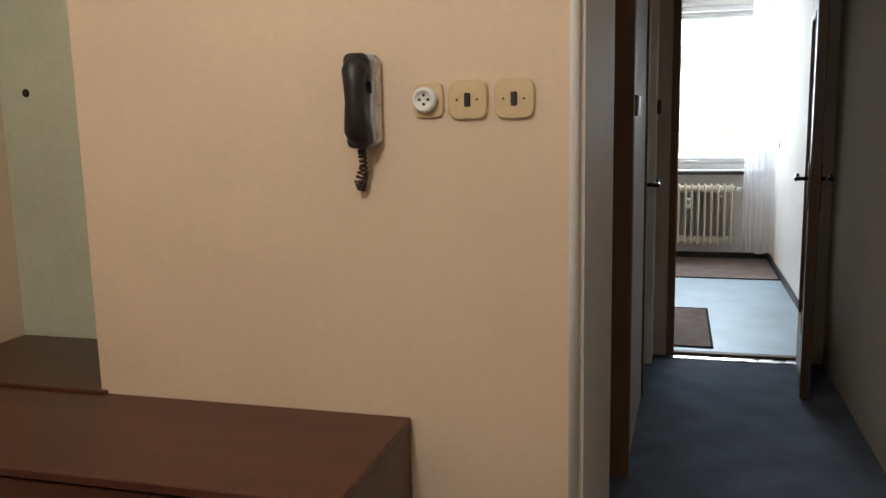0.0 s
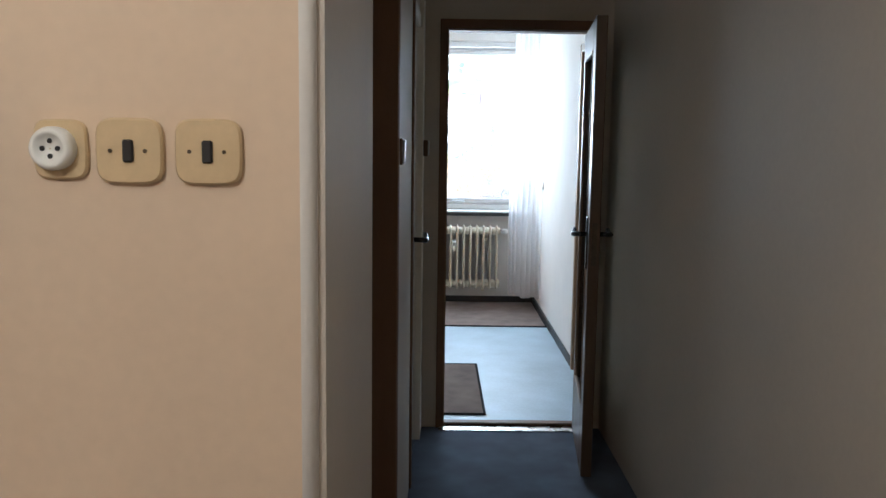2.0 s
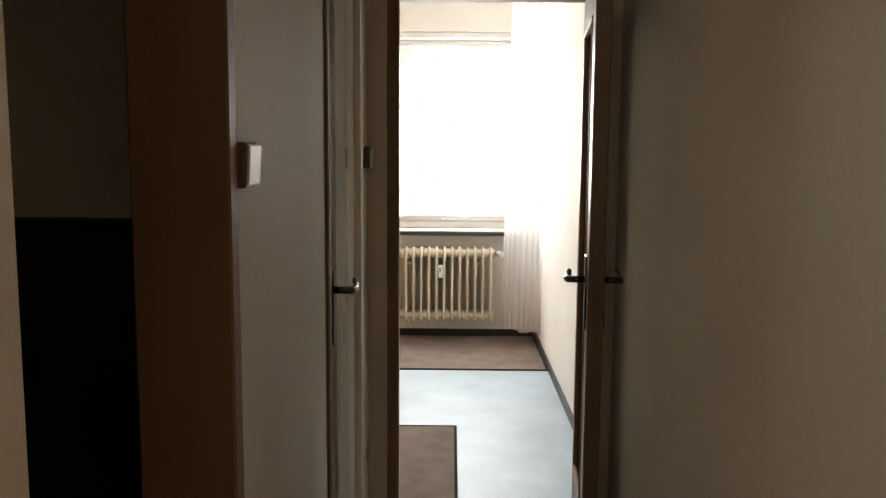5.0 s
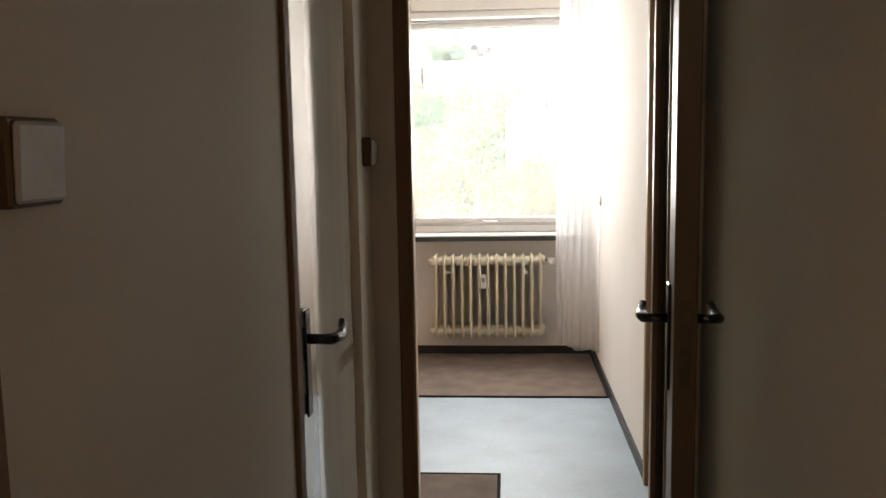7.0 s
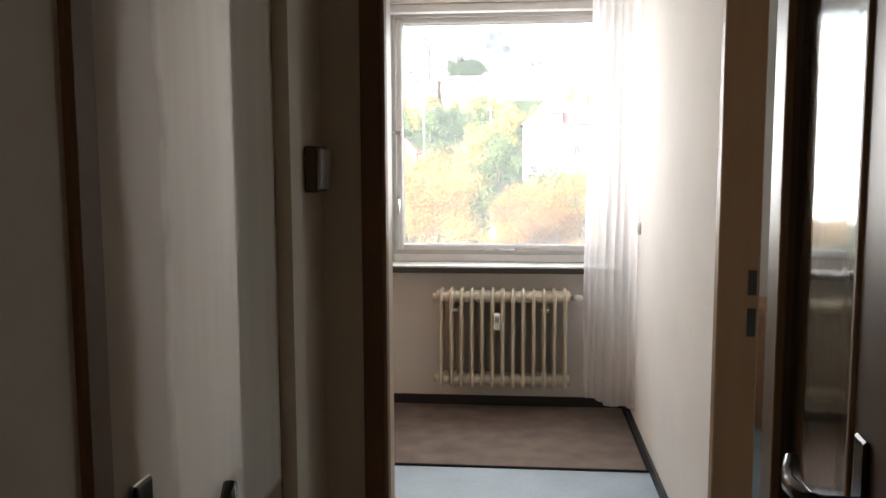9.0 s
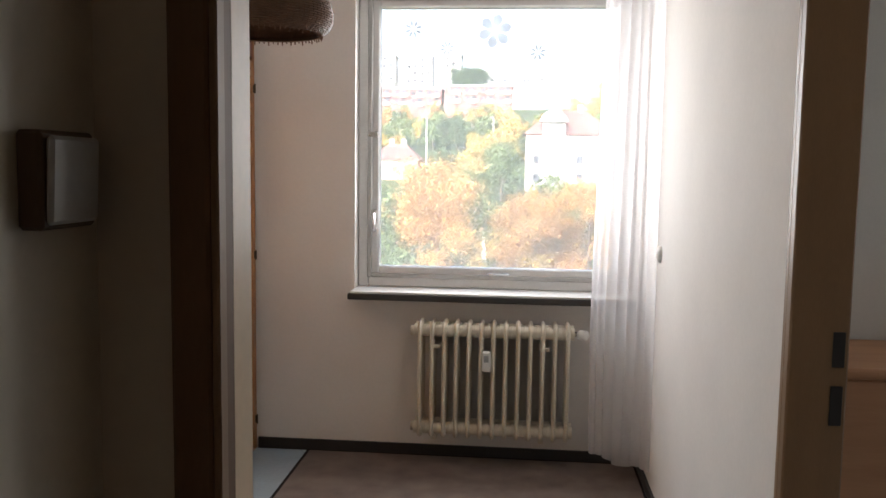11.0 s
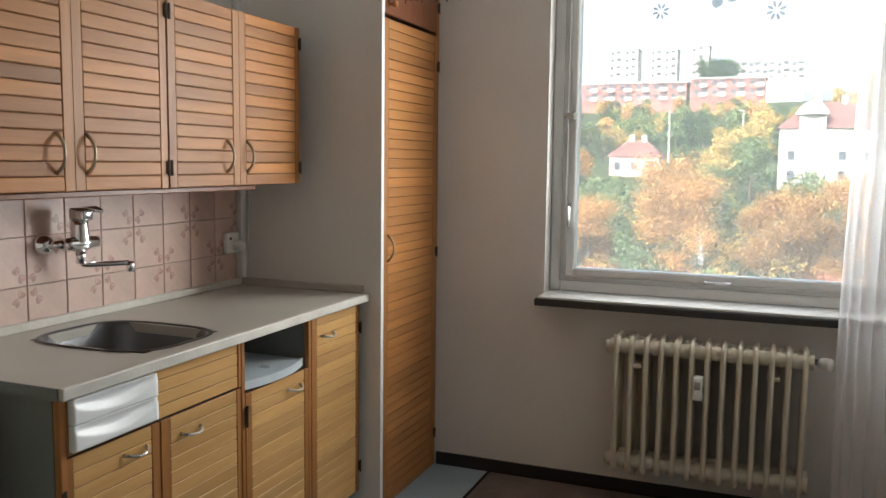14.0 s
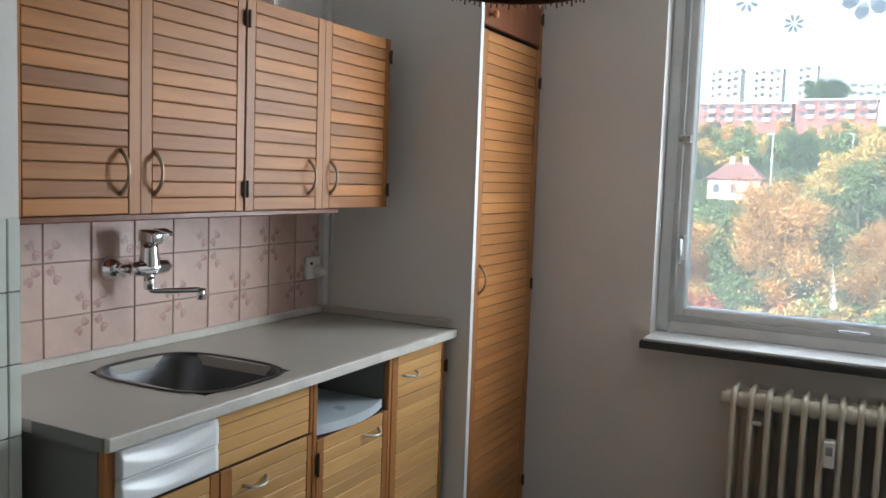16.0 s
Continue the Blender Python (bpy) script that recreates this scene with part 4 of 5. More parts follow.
# ---- kitchen door, its frame and threshold ----
kf = tagged(thing("doorframe_2", (0.35, CORY, 0), "brown painted steel frame of the kitchen door", "door frame"), kind="structure")
for s, x in ((-1, OX0), (1, OX1)):
    part("architrave", box(min(x, x + s * 0.036), max(x, x + s * 0.036), CORY - 0.014, CORY - 0.001, 0.0, 2.03, 0.003), M_BROWN, kf)
    part("rebate", box(min(x + s * 0.001, x - s * 0.007), max(x + s * 0.001, x - s * 0.007), CORY - 0.010, CORY + 0.010, 0.0, 1.984, 0.002), M_BROWN2, kf)
    part("stop", box(min(x + s * 0.001, x - s * 0.004), max(x + s * 0.001, x - s * 0.004), CORY + 0.011, CORY + 0.036, 0.0, 1.984, 0.002), M_BROWN, kf)
    part("lining", box(min(x + s * 0.001, x - s * 0.003), max(x + s * 0.001, x - s * 0.003), CORY + 0.037, 0.004, 0.003, 1.984, 0.001), M_TANCREAM, kf, "tan cream painted lining")
part("head", box(OX0 - 0.036, OX1 + 0.036, CORY - 0.013, CORY - 0.001, 1.985, 2.031, 0.003), M_BROWN, kf)
part("head_lining", box(OX0, OX1, CORY, 0.003, 1.979, 1.984), M_BROWN, kf)
part("threshold", box(OX0, OX1, CORY + 0.01, -0.02, 0.002, 0.020, 0.006), M_BROWN, kf, "dark wooden threshold")
part("threshold_strip", box(OX0 - 0.02, OX1 + 0.02, CORY - 0.06, CORY + 0.01, 0.0005, 0.006, 0.002), M_STEEL, kf, "worn metal edge strip")

LL, LT = 0.655, 0.046
LEAF = pose(0.753, -0.092, 0, 0, 0, -95.9)
leaf = tagged(thing("door_1", (0.753, -0.092, 0), "open dark brown kitchen door with a tall glass pane", "door"), kind="structure")
for x0, x1 in ((0.0, 0.10), (0.53, LL)):
    part("stile", box(x0, x1, -LT, 0, 0.012, 1.965, 0.003), M_LEAF, leaf, m=LEAF)
for z0, z1 in ((0.012, 0.30), (1.84, 1.965)):
    part("rail", box(0.10, 0.53, -LT, 0, z0, z1, 0.003), M_LEAF, leaf, m=LEAF)
pn = part("pane", box(0.098, 0.532, -LT / 2 - 0.003, -LT / 2 + 0.003, 0.298, 1.842), M_GLASS_DOOR, leaf, m=LEAF)
for x0, x1, z0, z1 in ((0.10, 0.112, 0.30, 1.84), (0.518, 0.53, 0.30, 1.84), (0.112, 0.518, 0.30, 0.312), (0.112, 0.518, 1.828, 1.84)):
    part("bead", box(x0, x1, -LT - 0.004, -LT + 0.010, z0, z1, 0.002), M_BROWN2, leaf, "tan glazing bead", m=LEAF)
for y, s in ((-LT, -1), (0.0, 1)):
    pl = part("handle_plate", box(LL - 0.098, LL - 0.060, min(y, y + s * 0.007), max(y, y + s * 0.007), 0.915, 1.140, 0.003), M_BAKELITE, leaf, "dark handle plate", m=LEAF)
    part("handle", tube([(LL - 0.079, y, 1.065), (LL - 0.079, y + s * 0.042, 1.065), (LL - 0.089, y + s * 0.053, 1.064), (LL - 0.15, y + s * 0.055, 1.057), (LL - 0.175, y + s * 0.052, 1.063), (LL - 0.188, y + s * 0.048, 1.078)], [0.010, 0.010, 0.011, 0.012, 0.011, 0.008], n=10), M_BAKELITE, pl, "black bakelite lever handle", True, m=LEAF)
part("lock_plate", box(LL - 0.0005, LL + 0.0015, -0.034, -0.012, 0.94, 1.12, 0.0005), M_HINGE, leaf, m=LEAF)
for z in (0.25, 1.75):
    part("door_hinge", rod((-0.004, 0.004, z - 0.04), (-0.004, 0.004, z + 0.04), 0.007, n=10), M_BROWN, leaf, m=LEAF)


def on_wall(lx, ly, z, rz=0.0):
    return LW @ pose(lx, ly, z, 0, 0, rz)


# ---- closed gloss-painted door in the corridor's west wall ----
ld = tagged(thing("door_2", (-0.14, -0.48, 0), "closed cream gloss-painted door with brown strips and a brown band", "door"), kind="structure")
part("panel", box(-0.045, -0.002, D1A + 0.026, D1B - 0.0145, 0.012, 1.962, 0.003), M_LDOOR, ld, m=LW)
part("jamb", box(-0.06, 0.010, D1A - 0.018, D1A + 0.024, 0.0, 2.02, 0.004), M_BROWN, ld, m=LW)
part("jamb", box(-0.06, -0.004, D1B - 0.014, D1B - 0.0085, 0.0, 1.985, 0.001), M_CREAM, ld, "cream painted door lining", m=LW)
part("head", box(-0.06, 0.008, D1A + 0.025, D1B - 0.0145, 1.966, 2.02, 0.004), M_CREAM, ld, m=LW)
pl = part("handle_plate", box(-0.008, 0.002, D1A + 0.074, D1A + 0.114, 0.886, 1.102, 0.003), M_STEEL, ld, "worn steel handle plate", m=LW)
part("plate_face", box(0.002, 0.007, D1A + 0.070, D1A + 0.104, 0.882, 1.104, 0.002), M_BAKELITE, pl, m=LW)
ly = D1A + 0.092
part("handle", tube([(0.0, ly, 1.042), (0.040, ly, 1.041), (0.052, ly + 0.012, 1.039), (0.056, ly + 0.07, 1.033), (0.054, ly + 0.098, 1.040), (0.050, ly + 0.113, 1.058)], [0.011, 0.011, 0.012, 0.0125, 0.011, 0.008], n=10), M_BAKELITE, pl, "black bakelite lever handle", True, m=LW)

# ---- dark doorway and store room ----
sf = tagged(thing("doorframe_3", (-0.2, -2.0, 0), "brown door frame of the dark store room", "door frame"), kind="structure")
part("jamb", box(-0.15, 0.014, O1B - 0.045, O1B + 0.002, 0.0, 1.98, 0.004), M_BROWN, sf, m=LW)
part("jamb", box(-0.15, -0.098, O1A - 0.002, O1A + 0.02, 0.0, 1.98, 0.004), M_BROWN, sf, m=LW)
part("head", box(-0.15, 0.014, O1A, O1B, 1.981, 2.03, 0.004), M_BROWN, sf, m=LW)
fuse = thing("meter_cupboard", (-1.3, -1.3, 0), "cream upper cupboard door over a black panel for the dark below", "cupboard")
part("upper_door", box(-0.95, -0.33, -1.16, -1.12, 1.28, 2.3, 0.005), M_CREAM, fuse)
# plain black front stands for the darkness below the cream door
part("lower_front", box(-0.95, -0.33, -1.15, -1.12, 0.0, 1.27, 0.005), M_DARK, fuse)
part("side", box(-0.95, -0.33, -1.12, -1.001, 0.0, 2.3), M_CARCASS, fuse)

# ---- switches in the corridor ----
def rocker(ly, z, w, h, lx=0.0):
    s = thing("light_switch", tuple((LW @ Vector((lx, ly, z)))), "white rocker switch in a dark brown frame on plaster", "switch", "corridor switches")
    part("back_frame", box(lx, lx + 0.021, ly - w / 2, ly + w / 2, z - h / 2, z + h / 2, 0.003), M_LEAF, s, "dark brown switch frame", m=LW)
    m = LW @ pose(lx + 0.021, ly, z, 0, 2.5, 0)
    part("rocker", box(-0.001, 0.006, -w / 2 + 0.005, w / 2 - 0.003, -h / 2 + 0.004, h / 2 - 0.004, 0.003), M_SASH, s, "grey-white rocker", m=m)


rocker(-1.683, 1.420, 0.082, 0.078)
rocker(-0.160, 1.415, 0.076, 0.076, 0.020)

# ---- hall wall fittings ----
FY = IWY
BASE = pose(0.045, 0, 0.025)


def flat_plate(x, z, w, h, d, r, material, parent, name):
    bm = bmesh.new()
    fr, bk = [], []
    n = 24
    for i in range(n):
        t = 2 * math.pi * i / n
        c, s = math.cos(t), math.sin(t)
        px, pz = math.copysign(abs(c) ** 0.45, c) * w / 2, math.copysign(abs(s) ** 0.45, s) * h / 2
        bk.append(bm.verts.new((x + px, FY, z + pz)))
        fr.append(bm.verts.new((x + px * 0.94, FY - d, z + pz * 0.94)))
    mid = [bm.verts.new((v.co.x, FY - d * 0.65, v.co.z)) for v in bk]
    for a, b in ((bk, mid), (mid, fr)):
        for i in range(n):
            bm.faces.new((a[i], a[(i + 1) % n], b[(i + 1) % n], b[i]))
    bm.faces.new(fr)
    bmesh.ops.recalc_face_normals(bm, faces=bm.faces[:])
    return part(name, bm, material, parent)


PLX = [-0.457, -0.352]
for x in PLX:
    s = thing("light_switch", (x, FY, 1.412), "old ivory bakelite switch plate with a black toggle", "switch", "ivory switches in the hall")
    flat_plate(x, 1.412, 0.090, 0.088, 0.012, 0.02, M_IVORY, s, "plate")
    part("toggle", box(x - 0.007, x + 0.007, FY - 0.017, FY - 0.0115, 1.397, 1.427, 0.002), M_DARK, s, "black toggle")
    for dx in (-0.024, 0.022):
        part("screw", rod((x + dx, FY - 0.0135, 1.412), (x + dx, FY - 0.0118, 1.412), 0.0028, n=8), M_HINGE, s)
so = thing("wall_socket", (-0.554, FY, 1.413), "round white wall socket with four dark holes", "socket")
flat_plate(-0.549, 1.413, 0.072, 0.080, 0.010, 0.02, M_IVORY, so, "back_plate")
part("socket_ring", lathe([(0.029, 0.0), (0.029, 0.014), (0.026, 0.022), (0.020, 0.024), (0.018, 0.018), (0.001, 0.017)], m=pose(-0.554, FY - 0.009, 1.414, 90, 0, 0), n=26), M_WHITEPL, so, "raised white socket ring", True)
for dx, dz in ((-0.010, 0), (0.010, 0), (0, 0.010), (0, -0.010)):
    part("pin_hole", rod((-0.554 + dx, FY - 0.0275, 1.414 + dz), (-0.554 + dx, FY - 0.0255, 1.414 + dz), 0.0035, n=10), M_DARK, so)

# intercom: body, handset, coiled cord
BASE = pose(0.037, 0, 0.031)
ic = thing("intercom", (-0.689, FY, 1.40), "grey door intercom with a black handset and coiled cord", "intercom")
part("body", box(-0.711, -0.653, FY - 0.042, FY - 0.0005, 1.305, 1.512, 0.014, seg=3), M_GREYPL, ic, smooth=False)
part("side_cover", box(-0.675, -0.651, FY - 0.038, FY - 0.004, 1.312, 1.505, 0.008, seg=2), M_STEEL, ic, "pale grey side cover")
hs = part("handset", tube([(-0.691, FY - 0.052, 1.318), (-0.691, FY - 0.068, 1.345), (-0.691, FY - 0.078, 1.375), (-0.691, FY - 0.080, 1.41), (-0.691, FY - 0.078, 1.445), (-0.691, FY - 0.070, 1.472), (-0.691, FY - 0.056, 1.498)], [0.024, 0.030, 0.024, 0.021, 0.024, 0.030, 0.024], n=16), M_DARK, ic, "black handset", True)
part("earpiece", box(-0.721, -0.663, FY - 0.075, FY - 0.040, 1.448, 1.514, 0.016, seg=3), M_DARK, hs, smooth=False)
part("mouthpiece", box(-0.719, -0.663, FY - 0.075, FY - 0.040, 1.302, 1.364, 0.016, seg=3), M_DARK, hs, smooth=False)
part("button", box(-0.672, -0.662, FY - 0.047, FY - 0.040, 1.425, 1.450, 0.002), M_DARK, ic, "black door button")
coil = []
axis = [Vector((-0.691, FY - 0.045, 1.300)), Vector((-0.691, FY - 0.035, 1.26)), Vector((-0.709, FY - 0.025, 1.225)), Vector((-0.704, FY - 0.02, 1.205)), Vector((-0.701, FY - 0.02, 1.215)), Vector((-0.695, FY - 0.02, 1.245)), Vector((-0.699, FY - 0.02, 1.285)), Vector((-0.701, FY - 0.02, 1.308))]
TURN = 26
for i in range(TURN * 10 + 1):
    s = i / (TURN * 10) * (len(axis) - 1)
    k = min(int(s), len(axis) - 2)
    c = axis[k].lerp(axis[k + 1], s - k)
    d = (axis[k + 1] - axis[k]).normalized()
    u = d.cross(Vector((0, 1, 0))).normalized()
    v = d.cross(u)
    a = 2 * math.pi * i / 10
    coil.append(c + 0.0085 * (math.cos(a) * u + math.sin(a) * v))
part("coiled_cord", tube(coil, 0.0022, n=6), M_CORD, ic, "dark coiled cord", True)

# ---- hall cabinet and recess ----
BASE = pose(0.040, 0, 0)
hc = thing("low_cabinet", (-1.3, -3.33, 0), "dark mahogany veneered low cabinet against the hall wall", "cabinet")
CT = 0.682
part("top", box(-2.09, -0.607, -3.545, FY - 0.002, CT - 0.022, CT, 0.003), W_CAB, hc)
part("side", box(-0.628, -0.609, -3.535, FY - 0.004, 0.002, CT - 0.0225), W_CAB, hc)
part("side", box(-2.088, -2.07, -3.535, FY - 0.004, 0.002, CT - 0.0225), W_CAB, hc)
part("back", box(-2.07, -0.628, FY - 0.012, FY - 0.004, 0.06, CT - 0.0225), W_CAB, hc)
for x0, x1 in ((-2.068, -1.548), (-1.544, -1.026), (-1.022, -0.63)):
    part("door", box(x0, x1, -3.536, -3.518, 0.06, CT - 0.03, 0.002), W_CAB, hc)
part("plinth", box(-2.05, -0.64, -3.50, -3.48, 0.002, 0.06), M_SKIRT, hc)
BASE = Matrix()
bp = thing("bench_board", (-1.8, -2.70, 0), "dark brown wooden ledge in the recess beside the cabinet", "ledge")
part("ledge", box(-2.095, -1.425, -3.09, -2.625, 0.66, 0.690, 0.004), W_CAB, bp)
part("leg", box(-2.08, -2.05, -2.68, -2.65, 0.002, 0.66), W_CAB, bp)
part("leg", box(-1.47, -1.44, -2.68, -2.65, 0.002, 0.66), W_CAB, bp)
part("leg", box(-1.47, -1.44, -3.05, -3.02, 0.002, 0.66), W_CAB, bp)
hole = part("nail_hole", lathe([(0.014, 0.0), (0.011, 0.004), (0.001, 0.002)], m=pose(-1.998, -2.62, 1.499, 90, 0, 0), n=12), M_DARK)
tagged(hole, "dark plugged nail hole in green plaster", "hole")

# assumed hall ceiling lamp, unseen behind the eye: base and stem without a globe
hl = thing("ceiling_lamp", (-1.25, -4.55, 2.4), "unseen hall ceiling lamp, base and stem only", "lamp")
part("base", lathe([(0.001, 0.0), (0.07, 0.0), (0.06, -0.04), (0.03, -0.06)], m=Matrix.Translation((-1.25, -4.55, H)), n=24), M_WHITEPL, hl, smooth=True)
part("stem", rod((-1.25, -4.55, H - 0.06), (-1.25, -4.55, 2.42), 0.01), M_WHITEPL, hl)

# ---- outside: valley, hillside, houses, autumn trees ----
M_GROUND = mat("hillside_grass", (0.05, 0.062, 0.028), 0.95, var=0.35, scale=0.06, fine=0.8, bump=0.0, spec=0.1)
M_RENDER_W = mat("white_render", (0.47, 0.45, 0.425), 0.85, var=0.06, scale=0.4, fine=6, bump=0.0)
M_RENDER_P = mat("pink_render", (0.44, 0.32, 0.28), 0.85, var=0.08, scale=0.4, fine=6, bump=0.0)
M_ROOF = mat("red_roof_tile", (0.125, 0.058, 0.048), 0.8, var=0.2, scale=0.8, fine=12, bump=0.1, bdist=0.02)
M_WIN_FAR = mat("dark_far_glass", (0.05, 0.055, 0.065), 0.5, var=0.2, scale=1, spec=0.2)
M_BARK = mat("bark", (0.09, 0.065, 0.045), 0.9, var=0.3, scale=2, fine=20)
M_BRICK_FAR = mat("far_red_panel", (0.20, 0.085, 0.07), 0.85, var=0.15, scale=0.6)
M_CONC = mat("far_concrete", (0.30, 0.29, 0.28), 0.85, var=0.1, scale=0.5)
M_CARP = mat("far_car_paint", (0.65, 0.65, 0.66), 0.3, var=0.05)


def leafmat(name, col):
    m = mat(name, col, 0.7, var=0.28, scale=0.5, fine=5, bump=0.0, rnd=0.18, spec=0.2)
    return m


LEAVES = [leafmat("orange_leaves", (0.30, 0.155, 0.045)), leafmat("golden_leaves", (0.31, 0.215, 0.065)), leafmat("green_leaves", (0.085, 0.11, 0.04)), leafmat("dark_green_leaves", (0.045, 0.065, 0.025)), leafmat("rust_leaves", (0.27, 0.095, 0.045))]


SWING = -0.021  # the view down the valley turns a little to the west


def ground_z(x, y):
    """Valley floor, then a rising slope."""
    if y < 75:
        return -16.0
    s = (y - 75) / 225
    return -16.0 + 36.5 * min(s, 1.25) ** 0.75 + 0.5 * math.sin(x * 0.05) * min(1, s * 4)


bm = bmesh.new()
xs = list(np.linspace(-900, 900, 46))
ys = [-900, -300, -60, 0, 30, 60, 75] + list(np.linspace(85, 300, 22)) + [340, 380, 450, 600, 900, 1500]
g = [[bm.verts.new((float(x), float(y), ground_z(float(x), float(y)))) for x in xs] for y in ys]
for j in range(len(ys) - 1):
    for i in range(len(xs) - 1):
        bm.faces.new((g[j][i], g[j][i + 1], g[j + 1][i + 1], g[j + 1][i]))
struct("ground", bm, M_GROUND, "grassy valley floor and hillside outside", smooth=True)
# unseen facade around the window, added only to block outside light
struct("wall_facade", boxes((-8, WX0 - 0.2, KY + 0.33, KY + 0.45, -16, 8), (4.3, 10, KY + 0.33, KY + 0.45, -16, 8), (WX0 - 0.2, 4.3, KY + 0.33, KY + 0.45, -16, 0.7), (WX0 - 0.2, 4.3, KY + 0.33, KY + 0.45, 2.75, 8)), M_CONC, "unseen concrete facade added outside to keep light out")


def tree_mesh(seed, h, spread, n_leaf, leaf):
    """Tapered trunk with limbs, and a crown of small leaf clumps round the limb ends."""
    rs = np.random.RandomState(seed)
    tb = bmesh.new()
    tube([(0, 0, 0), (0.1, 0.05, h * 0.2), (0.05, -0.1, h * 0.45), (0.0, 0.1, h * 0.8)], [0.032 * h, 0.024 * h, 0.017 * h, 0.004 * h], tb, 7)
    tips = []
    for k in range(17):
        a, z0 = rs.uniform(0, 6.28), h * rs.uniform(0.10, 0.75)
        L = spread * rs.uniform(0.45, 1.0) * (1.1 - 0.5 * z0 / h)
        e = Vector((math.cos(a) * L, math.sin(a) * L, z0 + h * rs.uniform(0.08, 0.25)))
        m_ = Vector((e.x * 0.5, e.y * 0.5, (z0 + e.z) / 2 + 0.3))
        tube([(0, 0, z0), m_, e], [0.011 * h, 0.007 * h, 0.002 * h], tb, 5)
        tips += [e, m_ * 0.5 + e * 0.5]
    tips.append(Vector((0, 0, h * 0.92)))
    verts, faces = [], []
    for i in range(n_leaf):
        t = tips[rs.randint(len(tips))]
        r = spread * 0.36
        p = np.array(t) + rs.normal(0, 0.5, 3) * np.array([r, r, r * 0.75])
        s = leaf * rs.uniform(0.5, 1.3)
        u = rs.normal(0, 1, 3)
        u /= np.linalg.norm(u)
        v = np.cross(u, rs.normal(0, 1, 3))
        v /= np.linalg.norm(v)
        k = len(verts)
        verts += [tuple(p + s * u), tuple(p + s * 0.6 * v), tuple(p - s * u * 0.9), tuple(p - s * 0.7 * v)]
        faces.append((k, k + 1, k + 2, k + 3))
    me = bpy.data.meshes.new("crown")
    me.from_pydata(verts, [], faces)
    return mesh_of(tb, "trunk"), me


FORMS = [tree_mesh(3, 15.0, 5.0, 24000, 0.135), tree_mesh(8, 14.0, 4.6, 22000, 0.13), tree_mesh(12, 9.0, 3.4, 2000, 0.26), tree_mesh(21, 7.5, 2.8, 1700, 0.24)]
CROWNS = {}
WORDS = ["orange autumn", "golden autumn", "green leafy", "dark green", "rust-red autumn"]


def tree(x, y, form, colour, s=1.0, turn=0.0, dz=0.0):
    x += SWING * y
    tk, cr = FORMS[form]
    t = thing("tree", (x, y, ground_z(x, y) + dz), WORDS[colour] + " tree on the slope outside the window", "tree", "trees on the hillside")
    m = pose(x, y, ground_z(x, y) + dz, 0, 0, turn) @ Matrix.Scale(s, 4)
    put("trunk", tk, M_BARK, t, m)
    key = (form, colour)
    if key not in CROWNS:
        CROWNS[key] = cr.copy()
        CROWNS[key].materials.append(LEAVES[colour])
    put("crown", CROWNS[key], None, t, m)


rt = random.Random(4)
# near belt of large autumn trees in the valley
for x, y, f, c, s in ((-6.8, 86, 0, 0, 0.98), (3.2, 84, 1, 0, 0.86), (9.2, 88, 1, 0, 0.88), (14, 88, 0, 1, 0.82), (-15.6, 86, 1, 0, 0.74), (-21, 88, 0, 1, 0.7), (-27, 88, 1, 2, 0.78), (-33, 88, 0, 1, 0.75), (-39, 90, 1, 0, 0.8), (-46, 92, 0, 2, 0.8), (19, 90, 1, 4, 0.9),
    (24, 90, 0, 2, 0.9), (-11.4, 92, 2, 2, 1.0), (-1.6, 92, 2, 2, 1.0), (-0.8, 86, 3, 1, 0.95), (-11.8, 87, 3, 2, 0.9), (-4.8, 80, 3, 4, 0.72), (-1.4, 79, 3, 0, 0.66), (-12, 80, 3, 4, 0.72), (6.4, 80, 3, 4, 0.78), (-8.8, 79, 3, 1, 0.68), (2.0, 79, 2, 2, 0.62),
    (10.5, 80, 2, 0, 0.7), (-15.8, 80, 3, 2, 0.8), (-19.5, 81, 2, 4, 0.7), (6, 94, 2, 2, 1.1), (-18, 95, 2, 2, 1.05), (-24, 96, 2, 3, 1.0), (12, 97, 2, 2, 1.0)):
    tree(x, y, f, c, s, rt.uniform(0, 360))
# thicket at the foot of the slope
for k in range(64):
    x, y = rt.uniform(-30, 20), rt.uniform(74, 84)
    tree(x, y, rt.choice([2, 3]), rt.choice([0, 1, 2, 2, 3, 4, 1]), rt.uniform(0.45, 0.72), rt.uniform(0, 360))
# darker and golden groups on the slope
for x, y, f, c, s in ((-13.5, 190, 2, 3, 0.8), (-10.5, 188, 2, 3, 0.72), (-16.5, 192, 3, 3, 0.8), (-8, 186, 3, 3, 0.7), (-23, 176, 2, 1, 0.75), (-26.5, 172, 3, 1, 0.8), (-5, 158, 2, 1, 0.75), (-2, 160, 2, 1, 0.8), (20, 240, 2, 1, 0.9), (26, 245, 2, 1, 0.9), (14, 235, 3, 1, 0.9)):
    tree(x, y, f, c, s, rt.uniform(0, 360))
